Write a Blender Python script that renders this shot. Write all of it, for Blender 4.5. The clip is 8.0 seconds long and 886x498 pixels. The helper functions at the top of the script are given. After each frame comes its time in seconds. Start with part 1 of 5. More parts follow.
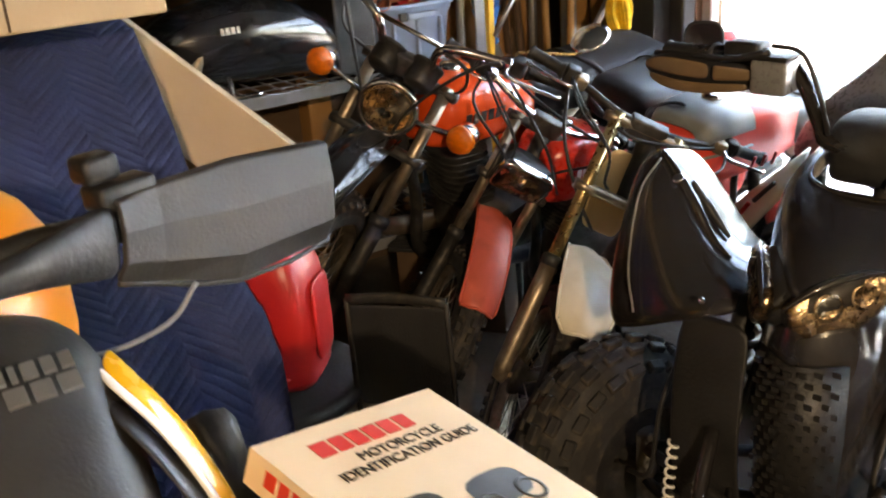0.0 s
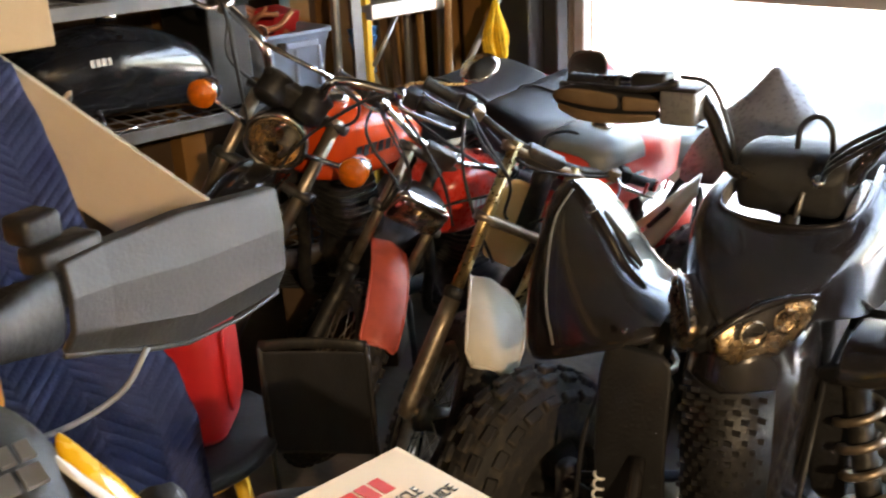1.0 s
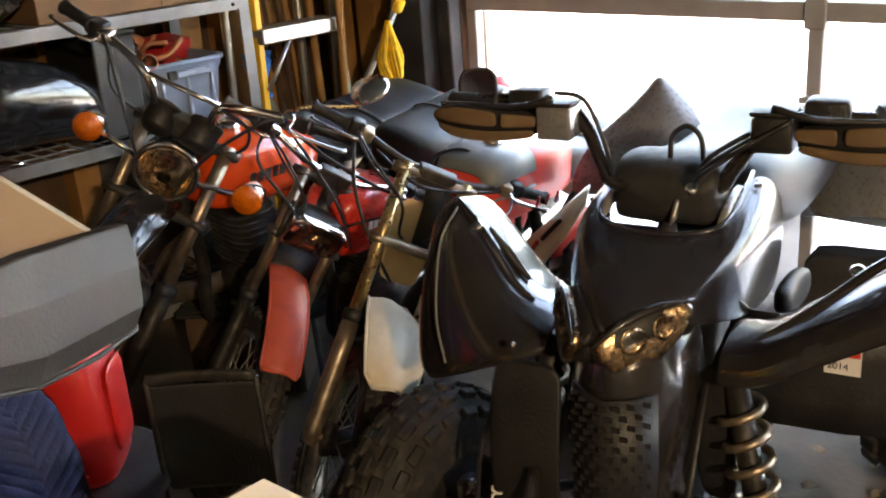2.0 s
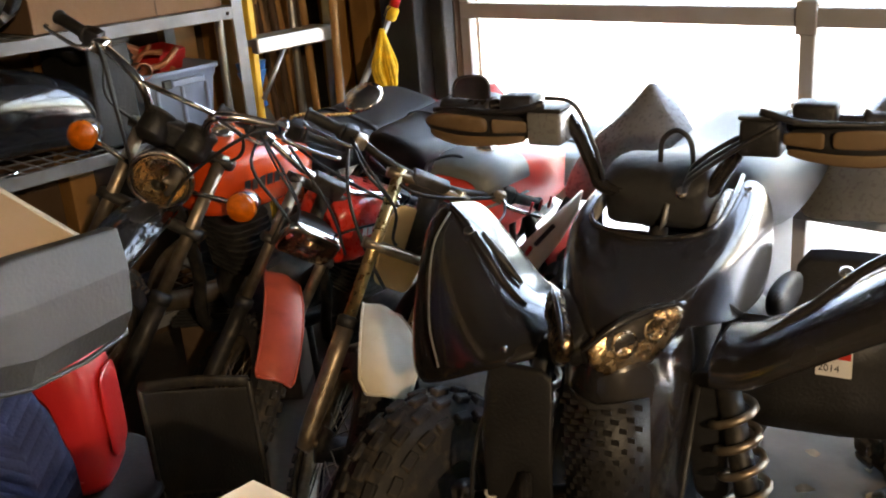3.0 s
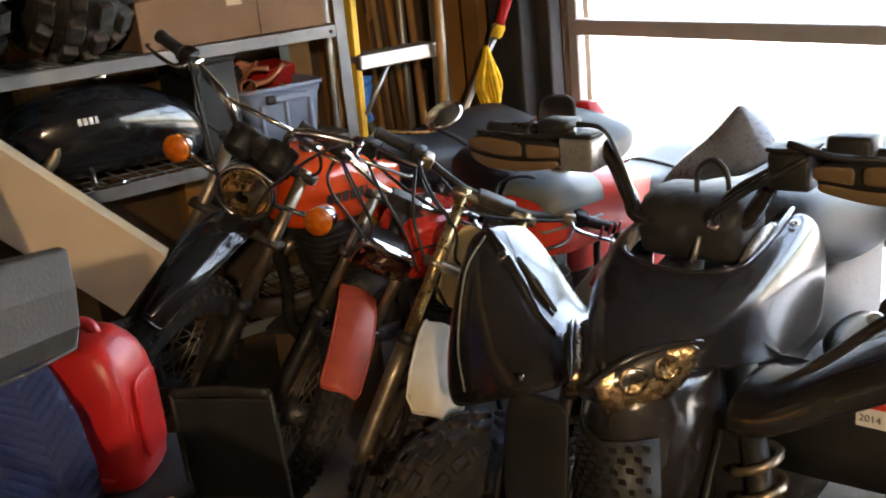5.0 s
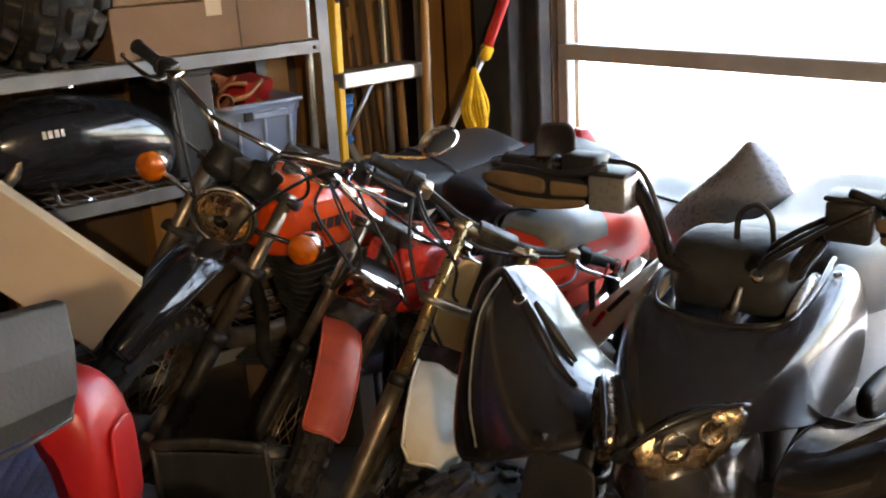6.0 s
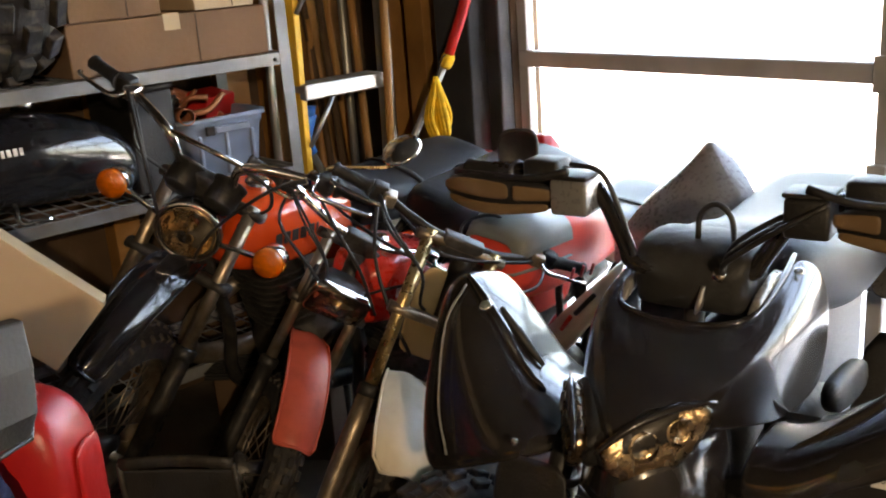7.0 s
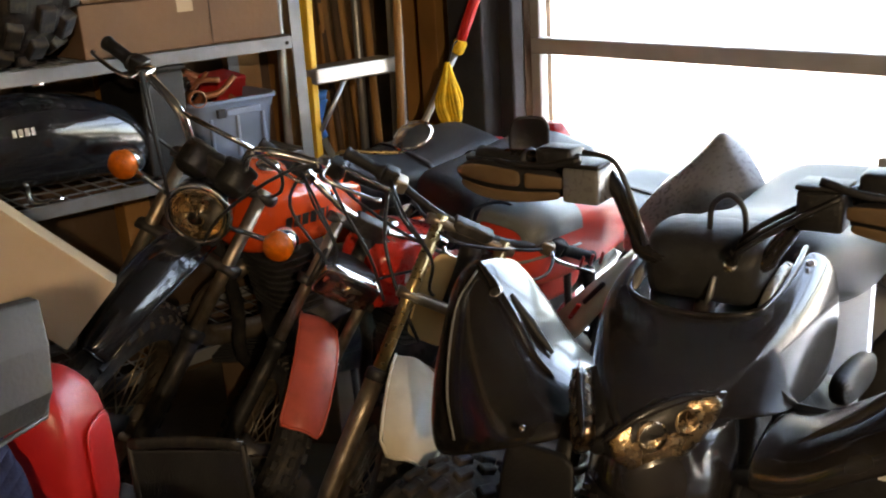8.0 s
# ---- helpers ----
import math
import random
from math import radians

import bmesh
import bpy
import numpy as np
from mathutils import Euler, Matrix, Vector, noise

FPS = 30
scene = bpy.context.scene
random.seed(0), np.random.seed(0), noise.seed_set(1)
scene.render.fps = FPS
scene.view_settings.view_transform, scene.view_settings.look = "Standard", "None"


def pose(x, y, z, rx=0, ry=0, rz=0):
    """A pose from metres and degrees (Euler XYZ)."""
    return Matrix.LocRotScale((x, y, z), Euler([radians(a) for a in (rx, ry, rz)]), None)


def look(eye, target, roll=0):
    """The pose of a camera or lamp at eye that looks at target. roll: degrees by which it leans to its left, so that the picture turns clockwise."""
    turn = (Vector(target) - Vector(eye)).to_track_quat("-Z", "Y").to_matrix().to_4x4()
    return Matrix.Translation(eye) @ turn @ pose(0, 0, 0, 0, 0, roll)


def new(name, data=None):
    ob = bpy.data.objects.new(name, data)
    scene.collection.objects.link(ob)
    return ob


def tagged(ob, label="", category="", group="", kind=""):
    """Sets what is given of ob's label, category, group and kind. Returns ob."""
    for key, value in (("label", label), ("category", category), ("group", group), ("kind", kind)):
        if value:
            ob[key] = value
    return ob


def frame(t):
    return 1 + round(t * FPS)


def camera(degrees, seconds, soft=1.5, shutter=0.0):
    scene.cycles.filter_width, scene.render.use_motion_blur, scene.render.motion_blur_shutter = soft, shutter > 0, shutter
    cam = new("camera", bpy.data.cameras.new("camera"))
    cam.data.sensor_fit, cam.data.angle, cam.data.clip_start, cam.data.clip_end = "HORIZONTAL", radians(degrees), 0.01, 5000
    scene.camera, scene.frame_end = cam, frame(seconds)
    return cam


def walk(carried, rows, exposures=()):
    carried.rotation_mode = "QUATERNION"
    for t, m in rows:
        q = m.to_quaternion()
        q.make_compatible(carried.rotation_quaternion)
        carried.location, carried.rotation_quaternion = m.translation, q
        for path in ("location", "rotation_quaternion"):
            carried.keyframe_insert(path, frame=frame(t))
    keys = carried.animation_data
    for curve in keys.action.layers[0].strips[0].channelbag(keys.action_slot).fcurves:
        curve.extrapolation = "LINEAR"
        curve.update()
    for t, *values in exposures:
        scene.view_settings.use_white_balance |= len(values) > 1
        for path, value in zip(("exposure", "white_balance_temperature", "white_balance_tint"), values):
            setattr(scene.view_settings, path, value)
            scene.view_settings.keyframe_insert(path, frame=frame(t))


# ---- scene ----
EXPO, FILL_W = 4.85, 9.0
cam = camera(48.4, 8.0, soft=2.0, shutter=0.5)
PATH = [
    (0, (0.145, -0.06, 1.472), (-1.439, 0.912, 0.734), -4.4),
    (0.5, (0.034, -0.125, 1.482), (-1.452, 0.991, 0.743), -3.9),
    (1, (0.027, -0.118, 1.482), (-1.387, 1.105, 0.772), -3.1),
    (1.5, (0.044, -0.096, 1.486), (-1.314, 1.201, 0.799), -3.3),
    (2, (0.078, -0.07, 1.487), (-1.237, 1.271, 0.8), -4.4),
    (3.5, (0.11, -0.07, 1.48), (-1.223, 1.271, 0.826), -5.1),
    (4, (0.211, 0.06, 1.483), (-1.264, 1.263, 0.868), -5.6),
    (4.5, (0.302, 0.126, 1.473), (-1.254, 1.221, 0.857), -4.4),
    (4.7, (0.299, 0.13, 1.477), (-1.267, 1.21, 0.86), -5.6),
    (5.8, (0.08, 0.126, 1.488), (-1.417, 1.298, 0.868), -3.8),
    (6, (0.064, 0.133, 1.488), (-1.426, 1.325, 0.888), -3.3),
    (6.5, (0.068, 0.141, 1.49), (-1.41, 1.35, 0.895), -4.3),
    (7, (0.07, 0.138, 1.484), (-1.383, 1.382, 0.899), -4.4),
    (7.5, (0.063, 0.129, 1.481), (-1.405, 1.336, 0.858), -4.1),
    (8, (0.066, 0.131, 1.485), (-1.391, 1.359, 0.874), -3.6),
]
walk(cam, [(t, look(eye, target, roll)) for t, eye, target, roll in PATH], exposures=[(0.0, EXPO + 0.5, 8300, 12), (1.0, EXPO + 0.48, 8300, 12), (2.0, EXPO + 0.32, 8300, 12), (3.5, EXPO + 0.15, 8300, 12), (4.5, EXPO + 0.08, 8300, 12), (6.5, EXPO + 0.12, 8300, 12), (7.5, EXPO - 0.08, 8300, 12), (8.0, EXPO - 0.1, 8300, 12)])

# ---- daylight and lamps ----
world = bpy.data.worlds.new("sky")
scene.world = world
world.use_nodes = True
wn = world.node_tree
sky = wn.nodes.new("ShaderNodeTexSky")
sky.sky_type, sky.sun_disc = "NISHITA", False
sky.sun_elevation, sky.sun_rotation = radians(45), radians(150)
sky.dust_density, sky.air_density, sky.ozone_density = 4.0, 1.0, 1.0
wn.links.new(sky.outputs[0], wn.nodes["Background"].inputs[0])
wn.nodes["Background"].inputs[1].default_value = 0.15
sun = new("sun", bpy.data.lights.new("sun", "SUN"))
sun.data.energy, sun.data.angle, sun.data.color = 0.5, radians(20), (1.0, 0.97, 0.92)
sun.matrix_world = look((0, 0, 0), (-0.35, 0.62, -0.7))


# ---- materials ----
def material(name, color, rough=0.5, metal=0.0, vary=0.25, scale=8.0, bump=0.1, fine=60.0, coat=0.0, dirt=None, dirt_amount=0.0):
    m = bpy.data.materials.new(name)
    m.use_nodes = True
    nt = m.node_tree
    b = nt.nodes["Principled BSDF"]
    tc = nt.nodes.new("ShaderNodeTexCoord")
    big = nt.nodes.new("ShaderNodeTexNoise")
    big.inputs["Scale"].default_value, big.inputs["Detail"].default_value = scale, 6
    small = nt.nodes.new("ShaderNodeTexNoise")
    small.inputs["Scale"].default_value, small.inputs["Detail"].default_value = fine, 4
    for n in (big, small):
        nt.links.new(tc.outputs["Object"], n.inputs["Vector"])
    ramp = nt.nodes.new("ShaderNodeValToRGB")
    lo = [c * (1 - vary) for c in color]
    hi = [min(1, c * (1 + vary)) for c in color]
    ramp.color_ramp.elements[0].position, ramp.color_ramp.elements[1].position = 0.3, 0.7
    ramp.color_ramp.elements[0].color, ramp.color_ramp.elements[1].color = (*lo, 1), (*hi, 1)
    nt.links.new(big.outputs["Fac"], ramp.inputs[0])
    out = ramp.outputs[0]
    if dirt:
        spot = nt.nodes.new("ShaderNodeTexNoise")
        spot.inputs["Scale"].default_value, spot.inputs["Detail"].default_value = scale * 2.3, 9
        nt.links.new(tc.outputs["Object"], spot.inputs["Vector"])
        cut = nt.nodes.new("ShaderNodeMapRange")
        cut.inputs[1].default_value, cut.inputs[2].default_value, cut.inputs[4].default_value = 0.5, 0.75, dirt_amount
        nt.links.new(spot.outputs["Fac"], cut.inputs[0])
        mix = nt.nodes.new("ShaderNodeMix")
        mix.data_type = "RGBA"
        nt.links.new(cut.outputs[0], mix.inputs[0])
        nt.links.new(out, mix.inputs[6])
        mix.inputs[7].default_value = (*dirt, 1)
        out = mix.outputs[2]
    nt.links.new(out, b.inputs["Base Color"])
    r = nt.nodes.new("ShaderNodeMapRange")
    r.inputs[3].default_value, r.inputs[4].default_value = max(0.02, rough - 0.1), min(1, rough + 0.12)
    nt.links.new(small.outputs["Fac"], r.inputs[0])
    nt.links.new(r.outputs[0], b.inputs["Roughness"])
    b.inputs["Metallic"].default_value = metal
    b.inputs["Coat Weight"].default_value = coat
    b.inputs["Coat Roughness"].default_value = 0.08
    bp = nt.nodes.new("ShaderNodeBump")
    bp.inputs["Strength"].default_value, bp.inputs["Distance"].default_value = bump, 0.004
    nt.links.new(small.outputs["Fac"], bp.inputs["Height"])
    nt.links.new(bp.outputs[0], b.inputs["Normal"])
    return m


def glassy(name, color, rough=0.05):
    m = bpy.data.materials.new(name)
    m.use_nodes = True
    b = m.node_tree.nodes["Principled BSDF"]
    b.inputs["Base Color"].default_value = (*color, 1)
    b.inputs["Roughness"].default_value = rough
    b.inputs["Transmission Weight"].default_value = 1.0
    b.inputs["IOR"].default_value = 1.45
    return m


def quilted(m, freq=150.0):
    """Adds stitched chevron rows to a cloth material."""
    nt = m.node_tree
    tc = nt.nodes.new("ShaderNodeTexCoord")
    sep = nt.nodes.new("ShaderNodeSeparateXYZ")
    nt.links.new(tc.outputs["Object"], sep.inputs[0])

    def calc(op, a, b):
        n = nt.nodes.new("ShaderNodeMath")
        n.operation = op
        for i, v in enumerate((a, b)):
            if isinstance(v, (int, float)):
                n.inputs[i].default_value = v
            else:
                nt.links.new(v, n.inputs[i])
        return n.outputs[0]
    zig = calc("PINGPONG", sep.outputs["Y"], 0.075)
    run = calc("SUBTRACT", calc("MULTIPLY", sep.outputs["Z"], 0.9), calc("MULTIPLY", sep.outputs["X"], 0.6))
    wave = calc("SINE", calc("MULTIPLY", calc("ADD", run, calc("MULTIPLY", zig, 0.9)), freq), 0)
    puff = calc("POWER", calc("ABSOLUTE", wave, 0), 0.6)
    bp = nt.nodes.new("ShaderNodeBump")
    bp.inputs["Strength"].default_value, bp.inputs["Distance"].default_value = 0.45, 0.008
    nt.links.new(puff, bp.inputs["Height"])
    b = nt.nodes["Principled BSDF"]
    old = b.inputs["Normal"].links[0].from_socket
    nt.links.new(old, bp.inputs["Normal"])
    nt.links.new(bp.outputs[0], b.inputs["Normal"])


DUST = (0.16, 0.12, 0.08)
CONCRETE = material("concrete", (0.12, 0.092, 0.066), 0.9, vary=0.4, scale=1.5, bump=0.5, fine=45, dirt=(0.05, 0.035, 0.025), dirt_amount=0.8)
SNOWY = material("driveway_concrete", (0.62, 0.61, 0.58), 0.9, vary=0.1, scale=1.2, bump=0.3)
WALLWOOD = material("wall_sheathing", (0.075, 0.042, 0.02), 0.8, vary=0.4, scale=3, bump=0.4, fine=25)
STUDWOOD = material("stud_pine", (0.3, 0.145, 0.04), 0.7, vary=0.3, scale=4, bump=0.3, fine=30)
PLASTER = material("grey_wall_board", (0.080, 0.072, 0.062), 0.9, vary=0.15, scale=2, bump=0.2)
BLACKBOARD = material("black_panel", (0.03, 0.03, 0.035), 0.6, vary=0.3, scale=4, bump=0.2)
GALV = material("shelf_steel", (0.2, 0.205, 0.21), 0.5, 0.3, vary=0.2, scale=9, bump=0.15, dirt=DUST, dirt_amount=0.3)
ALU = material("aluminium", (0.36, 0.35, 0.33), 0.4, 0.8, vary=0.15, scale=12, bump=0.1)
DOORALU = material("door_rail", (0.4, 0.39, 0.38), 0.6, 0.0, vary=0.15, scale=6, bump=0.2)
CHROME = material("chrome", (0.72, 0.7, 0.67), 0.12, 1.0, vary=0.1, scale=20, bump=0.03)
STEEL = material("worn_steel", (0.33, 0.27, 0.2), 0.38, 0.85, vary=0.35, scale=22, bump=0.15, dirt=(0.2, 0.09, 0.03), dirt_amount=0.4)
GOLDTUBE = material("fork_tube", (0.5, 0.36, 0.17), 0.28, 0.9, vary=0.25, scale=18, bump=0.08)
DARKMETAL = material("dark_metal", (0.03, 0.028, 0.026), 0.5, 0.5, vary=0.4, scale=15, bump=0.3, dirt=DUST, dirt_amount=0.25)
ENGINE = material("engine_alloy", (0.09, 0.085, 0.08), 0.5, 0.7, vary=0.4, scale=18, bump=0.3, dirt=(0.03, 0.02, 0.015), dirt_amount=0.7)
RUBBER = material("tyre_rubber", (0.02, 0.0185, 0.018), 0.75, vary=0.3, scale=14, bump=0.4, dirt=(0.12, 0.09, 0.06), dirt_amount=0.5)
GRIP = material("grip_rubber", (0.02, 0.02, 0.02), 0.6, vary=0.2, scale=40, bump=0.3)
VINYL = material("seat_vinyl", (0.018, 0.018, 0.02), 0.5, vary=0.2, scale=10, bump=0.3, fine=260)
GREYVINYL = material("grey_seat_vinyl", (0.17, 0.18, 0.18), 0.4, vary=0.15, scale=9, bump=0.3, fine=240)
ORANGE = material("orange_paint", (0.72, 0.075, 0.016), 0.22, vary=0.1, scale=6, bump=0.03, coat=0.8)
RED = material("red_paint", (0.6, 0.035, 0.02), 0.28, vary=0.12, scale=6, bump=0.04, coat=0.6)
FADED = material("faded_red_plastic", (0.55, 0.10, 0.065), 0.45, vary=0.15, scale=7, bump=0.12, dirt=(0.25, 0.05, 0.03), dirt_amount=0.4)
XRRED = material("red_tank_plastic", (0.68, 0.06, 0.04), 0.4, vary=0.1, scale=6, bump=0.08)
WHITE = material("white_plastic", (0.8, 0.73, 0.58), 0.38, vary=0.06, scale=6, bump=0.06, dirt=(0.5, 0.4, 0.25), dirt_amount=0.35)
PLATE = material("number_plate_plastic", (0.62, 0.42, 0.19), 0.5, vary=0.12, scale=9, bump=0.1)
BLACKPAINT = material("black_gloss_plastic", (0.02, 0.018, 0.0175), 0.2, vary=0.3, scale=5, bump=0.03, fine=90, coat=0.4)
# grey plastic, lightened to carry the sky glare on the rear mudguards
GREY_AND_GLARE = material("grey_and_glare_plastic", (0.17, 0.168, 0.165), 0.28, vary=0.35, scale=6, bump=0.06, fine=90, coat=0.5)
BLACKPLASTIC = material("black_matt_plastic", (0.015, 0.0145, 0.0145), 0.5, vary=0.3, scale=12, bump=0.3, fine=150)
BLACKGLOSS = material("black_tank_paint", (0.012, 0.012, 0.013), 0.16, vary=0.2, scale=6, bump=0.03, coat=0.7)
GUARDTAN = material("hand_guard_tan", (0.15, 0.095, 0.05), 0.5, vary=0.2, scale=12, bump=0.2)
SLATE = material("slate_grey_plastic", (0.026, 0.025, 0.024), 0.5, vary=0.12, scale=6, bump=0.15, fine=300, dirt=(0.05, 0.04, 0.03), dirt_amount=0.3)
YELLOW = material("yellow_plastic", (0.85, 0.42, 0.02), 0.25, vary=0.06, scale=5, bump=0.03, coat=0.6)
# yellow plastic with the warm light on it put into the colour
WARMLIT_YELLOW = material("warmlit_yellow_plastic", (0.85, 0.27, 0.02), 0.3, vary=0.08, scale=5, bump=0.04, coat=0.4)
AMBER = material("amber_lens", (0.75, 0.16, 0.012), 0.18, vary=0.2, scale=60, bump=0.5, fine=200, coat=0.6)
REFLECTOR = material("lamp_reflector", (0.36, 0.26, 0.16), 0.26, 1.0, vary=0.3, scale=35, bump=0.6, fine=70)
LENS = glassy("lamp_glass", (1.0, 0.94, 0.84))
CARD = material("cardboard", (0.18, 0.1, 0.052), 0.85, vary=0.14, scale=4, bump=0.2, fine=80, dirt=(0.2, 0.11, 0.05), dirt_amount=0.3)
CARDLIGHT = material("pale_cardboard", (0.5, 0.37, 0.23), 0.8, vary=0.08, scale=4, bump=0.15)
BLUE = material("quilted_blue_cloth", (0.017, 0.024, 0.075), 0.9, vary=0.25, scale=7, bump=0.5, fine=220)
quilted(BLUE)
TOTE = material("grey_blue_tote", (0.23, 0.29, 0.4), 0.45, vary=0.1, scale=8, bump=0.1)
CANRED = material("petrol_can_red", (0.46, 0.014, 0.013), 0.35, vary=0.1, scale=6, bump=0.15, fine=120)
PAPER = material("book_cover", (0.74, 0.55, 0.36), 0.55, vary=0.06, scale=6, bump=0.05)
PAGES = material("book_pages", (0.62, 0.48, 0.32), 0.8, vary=0.1, scale=40, bump=0.2)
INKRED = material("red_ink", (0.62, 0.03, 0.02), 0.5, vary=0.05)
INKBLACK = material("black_ink", (0.03, 0.025, 0.02), 0.5, vary=0.05)
INKWHITE = material("white_print", (0.75, 0.72, 0.68), 0.5, vary=0.05)
FIBREGLASS = material("yellow_fibreglass", (0.75, 0.43, 0.03), 0.45, vary=0.1, scale=9, bump=0.1)
MOPYELLOW = material("yellow_mop_yarn", (0.75, 0.45, 0.03), 0.9, vary=0.25, scale=30, bump=0.6)
BROOMBLUE = material("blue_plastic", (0.02, 0.16, 0.5), 0.4, vary=0.15)
COPPER = material("copper_hose", (0.35, 0.13, 0.06), 0.45, 0.3, vary=0.3, scale=20)
MIRROR = material("mirror_glass", (0.85, 0.85, 0.85), 0.04, 1.0, vary=0.02, bump=0.0)
LEAF = material("dry_leaf", (0.34, 0.22, 0.12), 0.8, vary=0.3, scale=30, bump=0.3)
PANE = glassy("door_glass", (1, 1, 1), 0.02)


# ---- mesh helpers ----
def V(*a):
    return Vector(a)


def shade(bm, smooth=True):
    for f in bm.faces:
        f.smooth = smooth
    return bm


def part(name, bm, mat, parent=None, label="", smooth=True, sub=0, thick=0.0, bevel=0.0):
    """Links a bmesh as one mesh object, under a thing or a part where one is given."""
    bmesh.ops.recalc_face_normals(bm, faces=bm.faces)
    shade(bm, smooth)
    me = bpy.data.meshes.new(name)
    bm.to_mesh(me)
    bm.free()
    me.materials.append(mat)
    ob = new(name, me)
    if parent:
        ob.parent = parent
    if thick:
        md = ob.modifiers.new("thickness", "SOLIDIFY")
        md.thickness, md.offset = thick, -1
    if bevel:
        md = ob.modifiers.new("edges", "BEVEL")
        md.width, md.segments, md.limit_method = bevel, 2, "ANGLE"
    if sub:
        md = ob.modifiers.new("round", "SUBSURF")
        md.levels = md.render_levels = sub
    if label:
        ob["label"] = label
    return ob


def thing(name, m, label, category, group="", kind=""):
    ob = new(name)
    ob.matrix_world = m
    return tagged(ob, label, category, group, kind)


def box(bm, lo, hi, m=None):
    lo, hi = Vector(lo), Vector(hi)
    vs = bmesh.ops.create_cube(bm, size=1.0)["verts"]
    for v in vs:
        v.co = Vector([(lo[i] + hi[i]) / 2 + v.co[i] * (hi[i] - lo[i]) for i in range(3)])
        if m:
            v.co = m @ v.co
    return bm


def boxed(lo, hi, m=None):
    return box(bmesh.new(), lo, hi, m)


def frame_on(d):
    d = d.normalized()
    a = d.cross(V(0, 0, 1) if abs(d.z) < 0.9 else V(1, 0, 0)).normalized()
    return a, d.cross(a)


def tube(bm, pts, r, n=8, caps=True):
    """A swept round tube along points; r is a number or one radius for each point."""
    pts = [Vector(p) for p in pts]
    rs = r if isinstance(r, (list, tuple)) else [r] * len(pts)
    rings, a = [], None
    for i, p in enumerate(pts):
        d = (pts[min(i + 1, len(pts) - 1)] - pts[max(i - 1, 0)]).normalized()
        if a is None:
            a, b = frame_on(d)
        a = (a - d * a.dot(d)).normalized()
        b = d.cross(a)
        rings.append([bm.verts.new(p + rs[i] * (math.cos(2 * math.pi * k / n) * a + math.sin(2 * math.pi * k / n) * b)) for k in range(n)])
    for u, w in zip(rings, rings[1:]):
        for k in range(n):
            bm.faces.new((u[k], u[(k + 1) % n], w[(k + 1) % n], w[k]))
    if caps:
        bm.faces.new(rings[0][::-1])
        bm.faces.new(rings[-1])
    return bm


def smooth_path(pts, steps=5):
    """Catmull-Rom points through the given ones."""
    p = [Vector(q) for q in pts]
    p = [2 * p[0] - p[1]] + p + [2 * p[-1] - p[-2]]
    out = []
    for i in range(1, len(p) - 2):
        for k in range(steps):
            t = k / steps
            out.append(0.5 * (2 * p[i] + (p[i + 1] - p[i - 1]) * t + (2 * p[i - 1] - 5 * p[i] + 4 * p[i + 1] - p[i + 2]) * t * t + (3 * p[i] - p[i - 1] - 3 * p[i + 1] + p[i + 2]) * t ** 3))
    return out + [p[-2]]


def tubed(pts, r, n=8, steps=5):
    if isinstance(r, (list, tuple)) and len(pts) > 2:
        k = (len(pts) - 1) * steps + 1
        r = [float(np.interp(i / steps, range(len(pts)), r)) for i in range(k)]
    return tube(bmesh.new(), smooth_path(pts, steps) if len(pts) > 2 else pts, r, n)


def loft(rings, closed=True, caps=True):
    bm = bmesh.new()
    rs = [[bm.verts.new(p) for p in ring] for ring in rings]
    n = len(rs[0])
    for u, w in zip(rs, rs[1:]):
        for k in range(n if closed else n - 1):
            bm.faces.new((u[k], u[(k + 1) % n], w[(k + 1) % n], w[k]))
    if caps and closed:
        bm.faces.new(rs[0][::-1])
        bm.faces.new(rs[-1])
    return bm


def oval(c, ax, ay, rx, ry, n=16, power=2.4):
    """A ring round c: a rounded oblong with half sizes rx, ry along ax, ay."""
    out = []
    for k in range(n):
        a = 2 * math.pi * k / n
        ca, sa = math.cos(a), math.sin(a)
        out.append(Vector(c) + Vector(ax) * rx * math.copysign(abs(ca) ** (2 / power), ca) + Vector(ay) * ry * math.copysign(abs(sa) ** (2 / power), sa))
    return out


def lathe(profile, c, axis, n=24, caps=True):
    """Turns (radius, along) pairs round an axis through c."""
    axis = Vector(axis).normalized()
    a, b = frame_on(axis)
    return loft([[Vector(c) + axis * h + r * (math.cos(2 * math.pi * k / n) * a + math.sin(2 * math.pi * k / n) * b) for k in range(n)] for r, h in profile], caps=caps)


def sheet(grid):
    """An open surface through rows of points."""
    return loft([[Vector(p) for p in row] for row in grid], closed=False)


